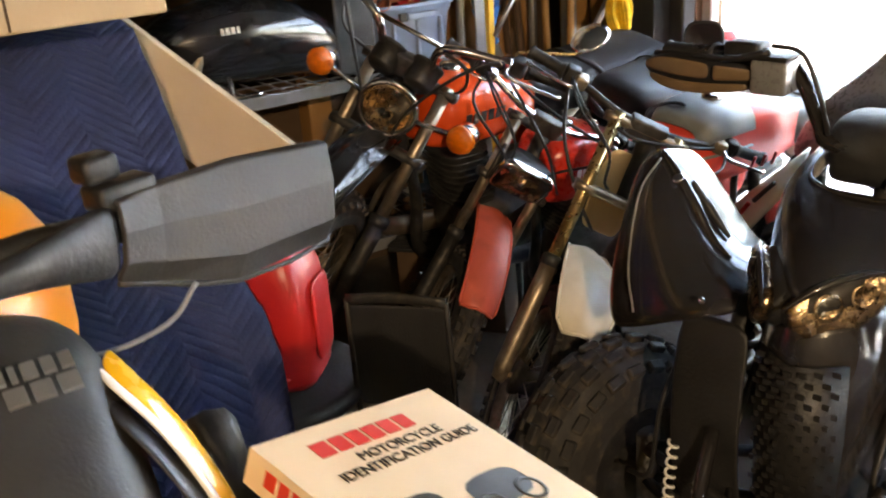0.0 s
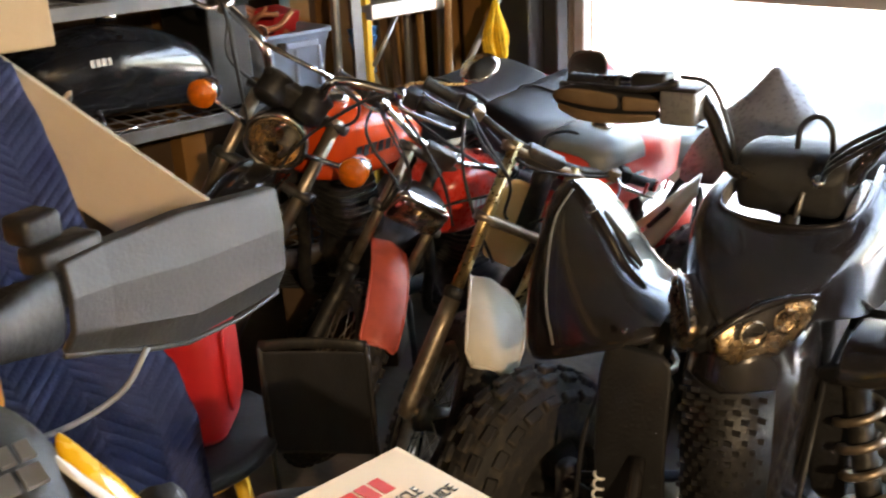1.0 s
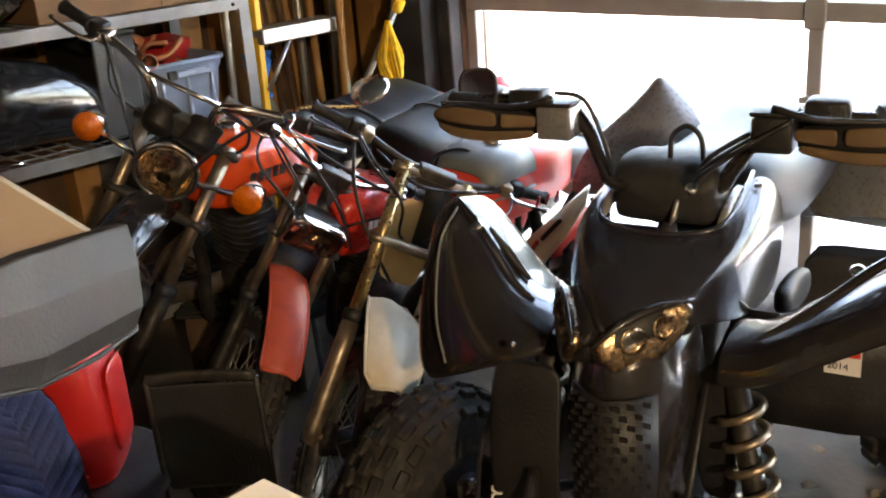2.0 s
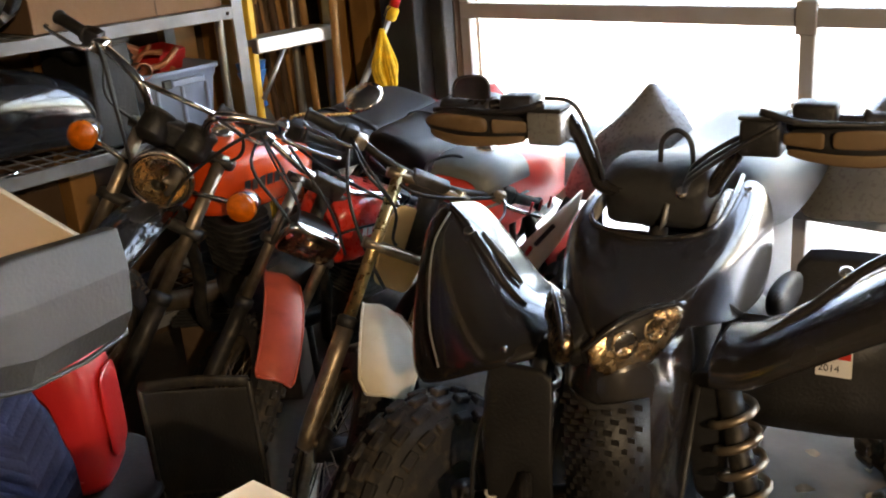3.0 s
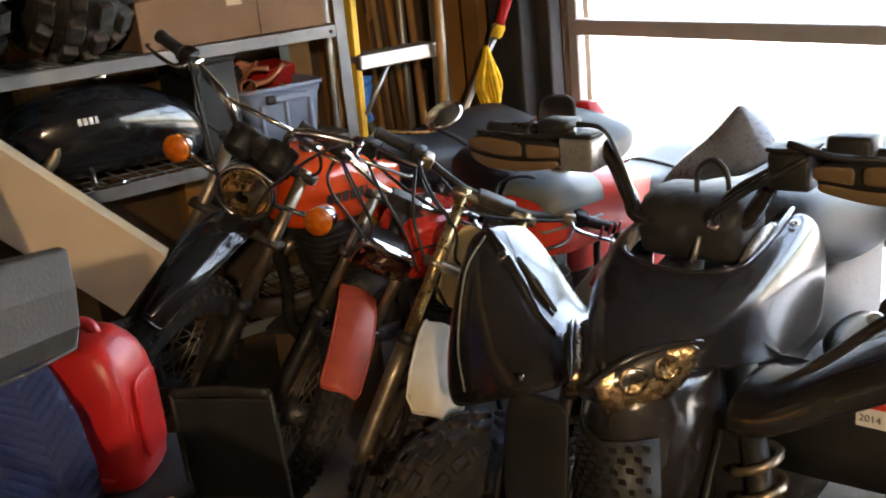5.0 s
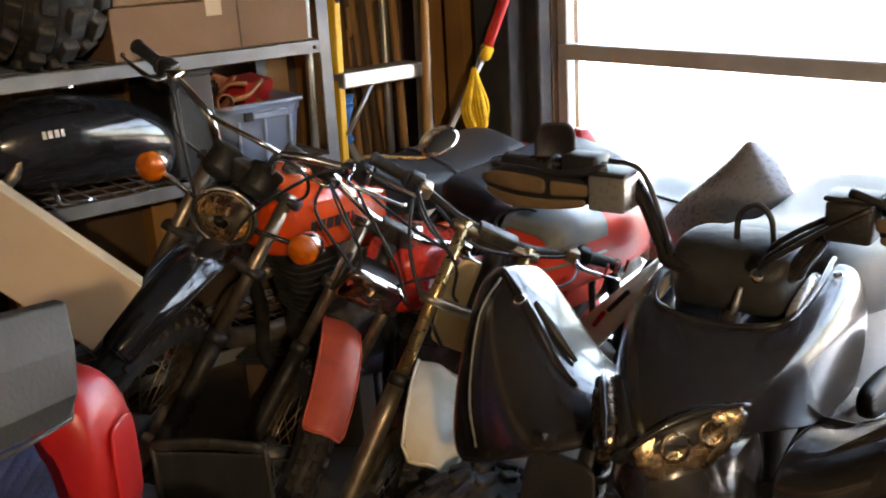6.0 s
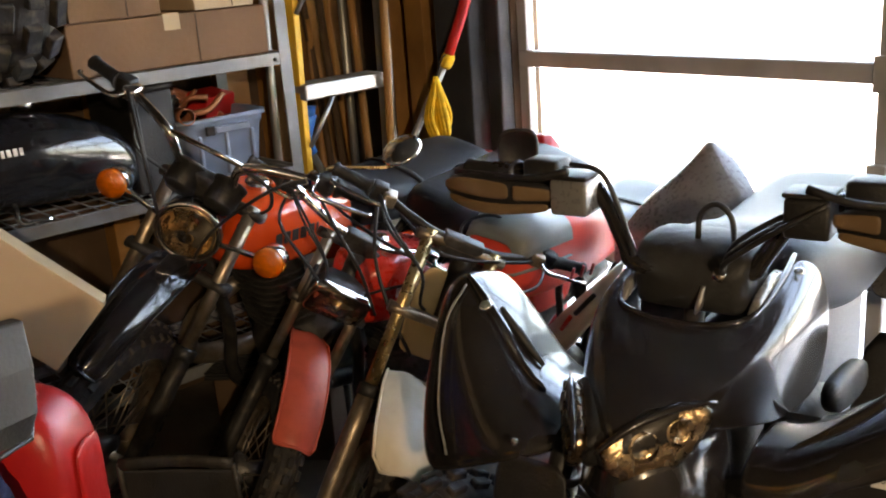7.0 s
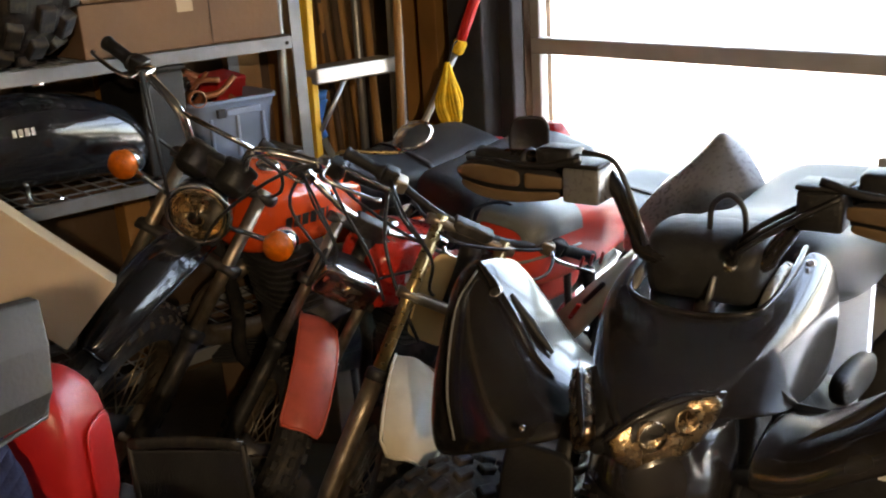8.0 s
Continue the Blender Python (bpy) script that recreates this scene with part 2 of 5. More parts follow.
def tyre_mesh(radius, width, section, knobs, knob_h, c=(0, 0, 0), n=48, rows=3, holder=None):
    """A tyre round the x axis with rows of tread blocks."""
    bm = bmesh.new()
    prof = []
    for k in range(13):
        a = math.pi * (k / 12)
        prof.append((radius - section + section * math.sin(a) ** 0.75, -width / 2 * math.cos(a)))
    rs = []
    for j in range(n):
        t = 2 * math.pi * j / n
        rs.append([bm.verts.new(V(c[0] + x, c[1] + r * math.cos(t), c[2] + r * math.sin(t))) for r, x in prof])
    for j in range(n):
        u, w = rs[j], rs[(j + 1) % n]
        for k in range(12):
            bm.faces.new((u[k], u[k + 1], w[k + 1], w[k]))
        bm.faces.new((u[12], u[0], w[0], w[12]))
    block = None
    for j in range(knobs):
        for row in range(rows):
            t = 2 * math.pi * (j + 0.5 * (row % 2)) / knobs
            s = (row - (rows - 1) / 2) / max(1, (rows - 1) / 2) if rows > 1 else 0
            x = s * width * 0.40
            r = radius - section * 0.30 * abs(s) ** 2.2
            wx, wt = width / rows * 0.33, math.pi * radius / knobs * 0.62
            m = Matrix.Translation(c) @ Matrix.Rotation(t, 4, "X") @ Matrix.Translation((x, r, 0)) @ Matrix.Rotation(-0.55 * s, 4, "Z")
            if holder is None:
                box(bm, (-wx, -knob_h, -wt), (wx, knob_h, wt), m)
                continue
            if block is None:
                block = bpy.data.meshes.new("tread_block")
                small = boxed((-wx, -knob_h, -wt), (wx, knob_h, wt))
                bmesh.ops.bevel(small, geom=small.edges[:], offset=0.003, segments=1, affect="EDGES")
                small.to_mesh(block)
                small.free()
                block.materials.append(RUBBER)
            piece = new("tread_block", block)
            piece.parent = holder
            piece.matrix_local = m
    return bm


def wheel(parent, c, radius, width, section, knobs, knob_h, rim_mat, spokes=0, name="front_wheel", rows=3, split=False):
    hub = new(name)
    hub.parent = parent
    hub.location = c
    part("tyre", tyre_mesh(radius, width, section, knobs, knob_h, rows=rows, holder=hub if split else None), RUBBER, hub, "worn knobbly black tyre", smooth=False)
    rr = radius - section
    part("rim", lathe([(rr - 0.012, -width * 0.3), (rr + 0.008, -width * 0.34), (rr + 0.004, 0), (rr + 0.008, width * 0.34), (rr - 0.012, width * 0.3), (rr - 0.02, 0), (rr - 0.012, -width * 0.3)], (0, 0, 0), (1, 0, 0), 32, caps=False), rim_mat, hub)
    if spokes:
        bm = bmesh.new()
        for k in range(spokes):
            a = 2 * math.pi * k / spokes
            b = a + (0.35 if k % 2 else -0.35)
            tube(bm, [(0.03 * (-1) ** (k // 2), 0.045 * math.cos(b), 0.045 * math.sin(b)), (0, (rr - 0.01) * math.cos(a), (rr - 0.01) * math.sin(a))], 0.0022, 5)
        part("spoke", bm, STEEL, hub)
        part("hub", lathe([(0.02, -0.06), (0.05, -0.05), (0.035, 0), (0.05, 0.05), (0.02, 0.06)], (0, 0, 0), (1, 0, 0), 16), ENGINE, hub)
    else:
        part("disc", lathe([(0.03, -width * 0.2), (rr * 0.5, -width * 0.12), (rr - 0.012, -width * 0.28), (rr - 0.012, width * 0.28), (rr * 0.5, width * 0.2), (0.055, width * 0.3), (0.03, width * 0.42)], (0, 0, 0), (1, 0, 0), 24), DARKMETAL, hub)
    return hub


def bars_print(name, parent, m, widths, height, mat, gap=0.25, depth=0.0015):
    """Plain bars in a row, standing in for lettering that is not spelled out."""
    x = 0.0
    for w in widths:
        part(name, boxed((x, 0, 0), (x + w * height, height, depth), m), mat, parent, smooth=False)
        x += (w + gap) * height


def lettering(text, size, m, mat, parent, name="lettering"):
    cu = bpy.data.curves.new(name, "FONT")
    cu.body, cu.size, cu.extrude = text, size, 0.0004
    tmp = bpy.data.objects.new(name, cu)
    scene.collection.objects.link(tmp)
    bpy.context.view_layer.update()
    me = bpy.data.meshes.new_from_object(tmp.evaluated_get(bpy.context.evaluated_depsgraph_get()))
    bpy.data.objects.remove(tmp)
    me.materials.append(mat)
    ob = new(name, me)
    ob.parent = parent
    ob.matrix_local = m
    return ob


# ---- the garage ----
WALL_X, DOOR_Y, DOOR_L, DOOR_R, CEIL = -3.12, 2.61, -2.37, 2.98, 2.45


def setting(name, bm, mat, label, category, **kw):
    return tagged(part(name, bm, mat, **kw), label, category, kind="structure")


def ground():
    bm = bmesh.new()
    n = 24
    xs = [-60, -20, -8] + [WALL_X - 0.1 + i * 0.4 for i in range(18)] + [8, 20, 60]
    ys = [-60, -20, -8] + [-3.0 + i * 0.3 for i in range(20)] + [4, 8, 20, 80]
    vs = [[bm.verts.new((x, y, 0.004 * noise.noise(V(x * 1.3, y * 1.3, 0)) - 0.003)) for x in xs] for y in ys]
    for a, b in zip(vs, vs[1:]):
        for k in range(len(xs) - 1):
            bm.faces.new((a[k], a[k + 1], b[k + 1], b[k]))
    setting("floor", bm, CONCRETE, "dirty stained concrete garage floor", "floor")
    setting("driveway", boxed((-30, DOOR_Y + 0.12, 0.0), (30, 40, 0.012)), SNOWY, "bright pale concrete driveway outside the door", "driveway", smooth=False)


def walls():
    setting("wall_west", boxed((WALL_X - 0.12, -3.2, 0), (WALL_X, DOOR_Y, CEIL)), WALLWOOD, "dark brown wooden sheathing wall", "wall", smooth=False)
    setting("wall_south", boxed((WALL_X, -3.2, 0), (3.6, -3.08, CEIL)), PLASTER, "plain grey garage wall", "wall", smooth=False)
    setting("wall_east", boxed((3.48, -3.08, 0), (3.6, DOOR_Y, CEIL)), PLASTER, "plain grey garage wall", "wall", smooth=False)
    setting("ceiling", boxed((WALL_X, -3.2, CEIL), (3.6, DOOR_Y + 0.14, CEIL + 0.1)), PLASTER, "plain grey garage ceiling", "ceiling", smooth=False)
    bm = boxed((WALL_X, DOOR_Y, 0), (DOOR_L, DOOR_Y + 0.14, CEIL))
    box(bm, (DOOR_R, DOOR_Y, 0), (3.6, DOOR_Y + 0.14, CEIL))
    box(bm, (DOOR_L, DOOR_Y, 2.2), (DOOR_R, DOOR_Y + 0.14, CEIL))
    setting("wall_north", bm, WALLWOOD, "dark wooden wall beside the garage door", "wall", smooth=False)
    # bare studs on the west wall and in the corner
    rng = random.Random(3)
    for y, w in ((-0.9, 0.045), (-0.3, 0.045), (0.28, 0.05), (0.95, 0.05), (1.42, 0.045), (1.9, 0.05), (2.08, 0.045), (2.3, 0.09)):
        setting("stud", boxed((WALL_X, y - w, 0), (WALL_X + 0.09, y + w, CEIL), Matrix.Rotation(rng.uniform(-0.004, 0.004), 4, "Y")), STUDWOOD, "bare orange-brown pine wall stud", "stud", smooth=False, bevel=0.003)
    for x, w in ((-2.98, 0.04), (-2.78, 0.05)):
        setting("stud", boxed((x - w, DOOR_Y - 0.09, 0), (x + w, DOOR_Y, CEIL)), STUDWOOD, "bare brown pine wall stud in the corner", "stud", smooth=False, bevel=0.003)
    setting("door_jamb", boxed((-2.62, DOOR_Y - 0.13, 0), (DOOR_L - 0.075, DOOR_Y, CEIL)), BLACKBOARD, "black panelled post beside the garage door", "door jamb", smooth=False, bevel=0.006)
    setting("trim", boxed((DOOR_L - 0.07, DOOR_Y - 0.06, 0), (DOOR_L + 0.0, DOOR_Y, 2.2)), BLACKBOARD, "dark vertical door track", "door track", smooth=False, bevel=0.008)


def garage_door():
    door = thing("door_1", pose(0, DOOR_Y + 0.03, 0), "sectional garage door with bright glazed panels and grey rails", "garage door", kind="structure")
    zs = [0.0, 0.53, 1.092, 1.64, 2.2]
    for i, z in enumerate(zs):
        lo, hi = (z, z + 0.05) if i == 0 else (z - 0.05, z) if i == 4 else (z - 0.027, z + 0.027)
        part("rail", boxed((DOOR_L, 0, lo), (DOOR_R, 0.045, hi)), DOORALU, door, smooth=False, bevel=0.004)
    for x in (DOOR_L + 0.018, -1.075, 0.22, 1.515, DOOR_R - 0.02):
        for a, b in zip(zs, zs[1:]):
            part("stile", boxed((x - 0.022, 0.002, a + 0.028), (x + 0.022, 0.043, b - 0.028)), DOORALU, door, smooth=False, bevel=0.004)
    xs = [DOOR_L + 0.04, -1.075, 0.22, 1.515, DOOR_R - 0.04]
    for a, b in zip(zs, zs[1:]):
        for u, w in zip(xs, xs[1:]):
            p = part("pane", boxed((u + 0.015, 0.018, a + 0.02), (w - 0.015, 0.024, b - 0.02)), PANE, door, smooth=False)
            p.visible_shadow = False
    # a hinge on the stile, just below the rail
    for x in (-1.075, 0.22, 1.515):
        part("hinge", boxed((x - 0.03, -0.012, 1.045), (x + 0.03, 0.0, 1.14)), DOORALU, door, smooth=False, bevel=0.004)
        part("handle", boxed((x - 0.028, -0.03, 0.78), (x + 0.028, 0.0, 0.86)), DOORALU, door, smooth=False, bevel=0.006)


def fill_lamp():
    # unseen bulb, added as warm fill light from behind the camera
    lamp = thing("fill_lamp", pose(2.3, -0.9, CEIL), "unseen warm fill bulb in a white ceiling holder", "lamp")
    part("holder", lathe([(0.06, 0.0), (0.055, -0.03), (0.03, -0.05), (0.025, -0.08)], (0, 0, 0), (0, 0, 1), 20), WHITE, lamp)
    glow = bpy.data.materials.new("fill_bulb_glow")
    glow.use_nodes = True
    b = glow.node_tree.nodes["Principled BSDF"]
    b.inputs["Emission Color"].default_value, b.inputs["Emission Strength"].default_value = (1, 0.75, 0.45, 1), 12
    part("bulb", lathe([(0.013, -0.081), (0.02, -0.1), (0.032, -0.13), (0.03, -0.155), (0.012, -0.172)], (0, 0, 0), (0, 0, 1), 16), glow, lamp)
    li = new("fill_light", bpy.data.lights.new("fill_light", "POINT"))
    li.data.energy, li.data.color, li.data.shadow_soft_size = FILL_W, (1.0, 0.84, 0.64), 0.05
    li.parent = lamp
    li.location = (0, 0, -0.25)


ground()
walls()
garage_door()
fill_lamp()


# ---- shelf on the west wall and what stands on it ----
SH_X, SH_Y0, SH_Y1, LOW_Z, UP_Z = -2.59, -0.7, 1.84, 0.85, 1.21


def shelf_unit():
    sh = thing("shelf_unit", pose(0, 0, 0), "grey steel shelf unit with dusty wire decks", "shelf")
    for y in (SH_Y0, SH_Y1):
        for x in (SH_X, WALL_X + 0.11):
            bm = boxed((x - 0.004, y - 0.028, 0), (x, y + 0.012, 2.0))
            box(bm, (x - 0.034, y + 0.008, 0), (x - 0.0042, y + 0.012, 2.0))
            part("post", bm, GALV, sh, smooth=False)
    for z in (0.3, LOW_Z, UP_Z, 1.75):
        bm = boxed((SH_X - 0.012, SH_Y0, z - 0.038), (SH_X + 0.003, SH_Y1 - 0.03, z))
        box(bm, (WALL_X + 0.11, SH_Y0, z - 0.038), (WALL_X + 0.122, SH_Y1, z))
        box(bm, (WALL_X + 0.122, SH_Y1 - 0.012, z - 0.038), (SH_X - 0.012, SH_Y1, z))
        part("beam", bm, GALV, sh, smooth=False, bevel=0.002)
        bm = bmesh.new()
        for k in range(44):
            y = SH_Y0 + 0.03 + k * (SH_Y1 - SH_Y0 - 0.06) / 43
            tube(bm, [(WALL_X + 0.122, y, z - 0.004), (SH_X - 0.012, y, z - 0.004)], 0.0028, 5)
        for k in range(4):
            x = WALL_X + 0.16 + k * 0.09
            tube(bm, [(x, SH_Y0, z - 0.009), (x, SH_Y1 - 0.02, z - 0.009)], 0.003, 5)
        part("wire_deck", bm, GALV, sh)
    for k in range(2):
        part("bolt", lathe([(0.006, 0), (0.006, 0.004), (0.002, 0.006)], (SH_X + 0.003, SH_Y1 - 0.05 - 0.0 * k, UP_Z - 0.02 - 0.3518 * k), (1, 0, 0), 8), DARKMETAL, sh)


def carton(m, size, mat, label, flaps=True):
    """A closed cardboard carton, its flaps meeting in a seam on top."""
    c = thing("cardboard_box", m, label, "box")
    x, y, z = size
    part("body", boxed((-x / 2, -y / 2, 0), (x / 2, y / 2, z)), mat, c, smooth=False, bevel=0.004)
    part("tape", boxed((-x / 2 - 0.0008, -0.025, z * 0.7), (x / 2 + 0.0008, 0.025, z + 0.0046)), CARDLIGHT, c, "strip of packing tape", smooth=False)
    part("crease", boxed((x / 2, y * 0.12, 0.004), (x / 2 + 0.0012, y * 0.12 + 0.004, z - 0.004)), WALLWOOD, c, smooth=False)
    if flaps:
        part("flap", boxed((-x / 2, -y / 2, z + 0.0005), (x / 2, -0.002, z + 0.004)), mat, c, smooth=False)
        part("flap", boxed((-x / 2, 0.002, z + 0.0005), (x / 2, y / 2, z + 0.004)), mat, c, smooth=False)
    return c


def spare_tank():
    """A black petrol tank taken off a motorcycle, lying with its nose to the corner."""
    t = thing("petrol_tank", pose(-2.76, 1.07, LOW_Z, 0, 0, 0), "spare glossy black motorcycle petrol tank", "fuel tank")
    rings = []
    for y, w, h, zc in ((-0.36, 0.05, 0.05, 0.12), (-0.33, 0.11, 0.09, 0.13), (-0.2, 0.15, 0.12, 0.155), (-0.05, 0.165, 0.135, 0.16), (0.1, 0.165, 0.125, 0.145), (0.2, 0.15, 0.105, 0.12), (0.27, 0.115, 0.075, 0.09), (0.31, 0.05, 0.035, 0.06)):
        rings.append(oval((0, y, zc), (1, 0, 0), (0, 0, 1), w, h, 20, 2.8))
    part("shell", loft(rings), BLACKGLOSS, t, sub=1)
    part("cap", lathe([(0.032, 0), (0.034, 0.02), (0.028, 0.028), (0.004, 0.03)], (0, 0.0, 0.29), (0, 0, 1), 20), CHROME, t)
    bars_print("emblem", t, pose(0.155, -0.13, 0.19, 80, 0, 90), (0.5, 0.6, 0.6, 0.6, 0.6), 0.02, INKWHITE)
    part("petcock", tubed([(0.09, -0.1, 0.04), (0.12, -0.1, 0.0), (0.13, -0.02, 0.0)], 0.008), CHROME, t)
    # chromed exhaust header stored in front of it
    h = thing("exhaust_pipe", pose(-2.64, 0.74, LOW_Z), "bent chromed exhaust header pipe", "exhaust pipe")
    part("pipe", tubed([(0, -0.25, 0.02), (0, -0.05, 0.03), (0.01, 0.1, 0.09), (0.0, 0.17, 0.2)], 0.018, 10), STEEL, h)
    # a black crate between the tank and the tote
    c = thing("storage_crate", pose(-2.79, 1.41, LOW_Z), "black plastic storage crate", "crate")
    part("body", boxed((-0.15, -0.09, 0), (0.15, 0.05, 0.3)), BLACKPLASTIC, c, smooth=False, bevel=0.008)
    part("lid", boxed((-0.155, -0.095, 0.3), (0.155, 0.055, 0.315)), BLACKPLASTIC, c, smooth=False, bevel=0.004)


def tote():
    t = thing("storage_tote", pose(-2.785, 1.62, LOW_Z) @ Matrix.Diagonal((1.0, 1.0, 0.86, 1.0)), "grey-blue plastic tote full of hoses on the shelf", "storage tote")

    def ring(z, x, y, r=0.02):
        return oval((0, 0, z), (1, 0, 0), (0, 1, 0), x, y, 24, 7)
    outer = [ring(0, 0.13, 0.125), ring(0.17, 0.142, 0.142), ring(0.185, 0.15, 0.148), ring(0.205, 0.152, 0.15), ring(0.206, 0.16, 0.158), ring(0.222, 0.16, 0.158), ring(0.222, 0.14, 0.14), ring(0.02, 0.122, 0.118)]
    part("bin", loft(outer), TOTE, t, bevel=0.0)
    part("handle", boxed((0.15, -0.05, 0.165), (0.172, 0.07, 0.19)), TOTE, t, smooth=False, bevel=0.005)
    part("handle_slot", boxed((0.1505, -0.075, 0.162), (0.166, -0.048, 0.193)), BLACKPLASTIC, t, smooth=False, bevel=0.002)
    for y in (-0.09, 0.0, 0.09):
        part("rib", boxed((0.12, y - 0.006, 0.01), (0.147, y + 0.006, 0.16)), TOTE, t, smooth=False, bevel=0.004)
    rng = random.Random(7)
    for k in range(9):
        h = thing("hose", pose(-2.785, 1.62, LOW_Z + 0.11), "coppery rubber hose stuffed into the tote", "hose", "hoses in the tote")
        a = rng.uniform(0, 6.28)
        pts = [(0.09 * math.cos(a + 0.7 * j), 0.09 * math.sin(a + 0.7 * j), 0.0 + 0.035 * j + rng.uniform(-0.01, 0.03)) for j in range(5)]
        part("pipe", tubed(pts, rng.uniform(0.006, 0.013), 8), rng.choice((COPPER, COPPER, DARKMETAL)), h)
    r = thing("red_box", pose(-2.87, 1.69, LOW_Z + 0.17, 0, 12, 20), "small bright red box lying on the hoses", "box")
    part("body", boxed((-0.05, -0.07, 0), (0.05, 0.07, 0.07)), CANRED, r, smooth=False, bevel=0.005)
    cpr = thing("pipe_offcut", pose(-2.69, 1.51, LOW_Z + 0.17), "copper pipe offcut lying across the tote", "pipe")
    part("pipe", lathe([(0.022, -0.05), (0.026, -0.05), (0.026, 0.06), (0.022, 0.06)], (0, 0, 0.03), (1, -0.3, 0.1), 16, caps=False), COPPER, cpr)


def tyre_on_shelf():
    t = thing("spare_tyre", pose(-2.74, 1.02, UP_Z + 0.298, 0, 4, 90), "large knobbly tyre standing on the upper shelf", "tyre")
    part("carcass", tyre_mesh(0.28, 0.26, 0.12, 15, 0.022, rows=4, holder=t), RUBBER, t, smooth=False)
    s = thing("small_tyre", pose(-2.74, 0.7, UP_Z + 0.288, 0, 6, 92), "worn knobbly tyre leaning on the upper shelf", "tyre")
    part("tread", tyre_mesh(0.27, 0.22, 0.12, 16, 0.02, rows=4), RUBBER, s, smooth=False)


shelf_unit()
carton(pose(-2.785, 1.475, UP_Z + 0.002), (0.36, 0.62, 0.145), CARD, "long flat brown cardboard carton on the shelf", flaps=False)
carton(pose(-2.785, 1.32, UP_Z + 0.149), (0.33, 0.27, 0.26), CARD, "pale cardboard box stacked on a carton")
carton(pose(-2.785, 1.66, UP_Z + 0.149), (0.33, 0.2, 0.3), CARDLIGHT, "tall pale cardboard box stacked on a carton")
spare_tank()
tote()
tyre_on_shelf()


# ---- the corner between shelf and door ----
def ladder():
    la = thing("step_ladder", pose(-2.64, 1.868, 0.0), "yellow fibreglass step ladder with aluminium steps", "ladder")
    for y, mat in ((0.0, FIBREGLASS), (0.36, ALU)):
        part("side_rail", boxed((-0.03, y - 0.012, 0), (0.03, y + 0.012, 1.9), Matrix.Rotation(radians(-1.5), 4, "X")), mat, la, smooth=False, bevel=0.004)
    for k in range(4):
        z = 0.25 + 0.423 * k
        part("step", boxed((-0.05, 0.016, z - 0.05), (0.06, 0.35, z)), ALU, la, smooth=False, bevel=0.006)
    for k in range(3):
        z = 0.25 + 0.423 * k
        part("brace", tubed([(0.035, 0.03, z + 0.22), (0.05, 0.13, z + 0.375)], 0.008, 6), ALU, la)
    part("rear_leg", tubed([(-0.2, 0.02, 0.0), (-0.12, 0.03, 1.88)], 0.015), ALU, la)
    part("rear_leg", tubed([(-0.2, 0.36, 0.0), (-0.12, 0.33, 1.88)], 0.015), ALU, la)


def broom():
    b = thing("push_broom", pose(-2.72, 1.98, -0.0), "grey-handled broom standing head up with a blue head", "broom")
    part("handle", tubed([(0.16, 0.3, 0.02), (-0.02, 0.0, 0.86)], 0.013, 10), ALU, b)
    part("socket", tubed([(-0.016, 0.01, 0.84), (-0.028, -0.01, 0.9)], [0.018, 0.024], 10), BROOMBLUE, b)
    rings = [oval((-0.03, -0.01, 0.88 + 0.022 * k), (0, 1, 0), (1, 0, 0), 0.02 + 0.009 * k, 0.018 + 0.002 * k, 16, 3) for k in range(5)]
    part("head", loft(rings), BROOMBLUE, b, "bright blue plastic head")
    part("bristle", loft([oval((-0.03, -0.01, 0.969), (0, 1, 0), (1, 0, 0), 0.05, 0.022, 16, 3), oval((-0.03, -0.01, 1.0), (0, 1, 0), (1, 0, 0), 0.058, 0.025, 16, 3)]), BROOMBLUE, b)


def mop():
    m = thing("mop", pose(-2.52, 2.36, 0), "mop leaning in the corner with red-tipped metal pole", "mop")
    part("pole", tubed([(-0.3, -0.25, 0.25), (0.055, 0.04, 1.13)], 0.013, 10), ALU, m)
    part("grip", tubed([(0.055, 0.04, 1.13), (0.115, 0.085, 1.33), (0.115, 0.09, 1.5)], [0.018, 0.02, 0.016], 10), CANRED, m, "red plastic grip")
    part("collar", lathe([(0.018, 0), (0.024, 0.01), (0.024, 0.04), (0.018, 0.05)], (0.04, 0.03, 1.09), (0.35, 0.25, 0.9), 12), MOPYELLOW, m)
    y = thing("yellow_yarn", pose(-2.46, 2.33, 0.97) @ Matrix.Scale(0.75, 4), "bundle of bright yellow yarn hanging by the jamb", "yarn mop head")
    rng = random.Random(5)
    for k in range(22):
        a = rng.uniform(0, 6.28)
        r = rng.uniform(0.02, 0.06)
        pts = [(0.0, 0, 0.13), (0.4 * r * math.cos(a), 0.4 * r * math.sin(a), 0.06), (r * math.cos(a), r * math.sin(a), -0.04), (0.9 * r * math.cos(a + 0.3), 0.9 * r * math.sin(a + 0.3), -0.115), (0.5 * r * math.cos(a + 0.5), 0.5 * r * math.sin(a + 0.5), -0.15)]
        part("strand", tubed(pts, 0.012, 6, 4), MOPYELLOW, y)
    part("hanger", tubed([(0, 0, 0.12), (0.0, 0.04, 0.2), (0.0, 0.07, 0.22)], 0.004), DARKMETAL, y)
    rng = random.Random(9)
    for k in range(7):
        x, yy = -2.98 + 0.06 * k, 2.2 + 0.05 * (k % 3)
        h = thing("tool_handle", pose(x, yy, 0, rng.uniform(-3, 3), rng.uniform(-4, 4), 0), "dark wooden tool handle leaning in the corner", "tool", "tools in the corner")
        part("shaft", tubed([(0, 0, 0), (0, 0, rng.uniform(1.2, 1.7))], 0.014), WALLWOOD if k % 2 else STUDWOOD, h)


ladder()
broom()
mop()


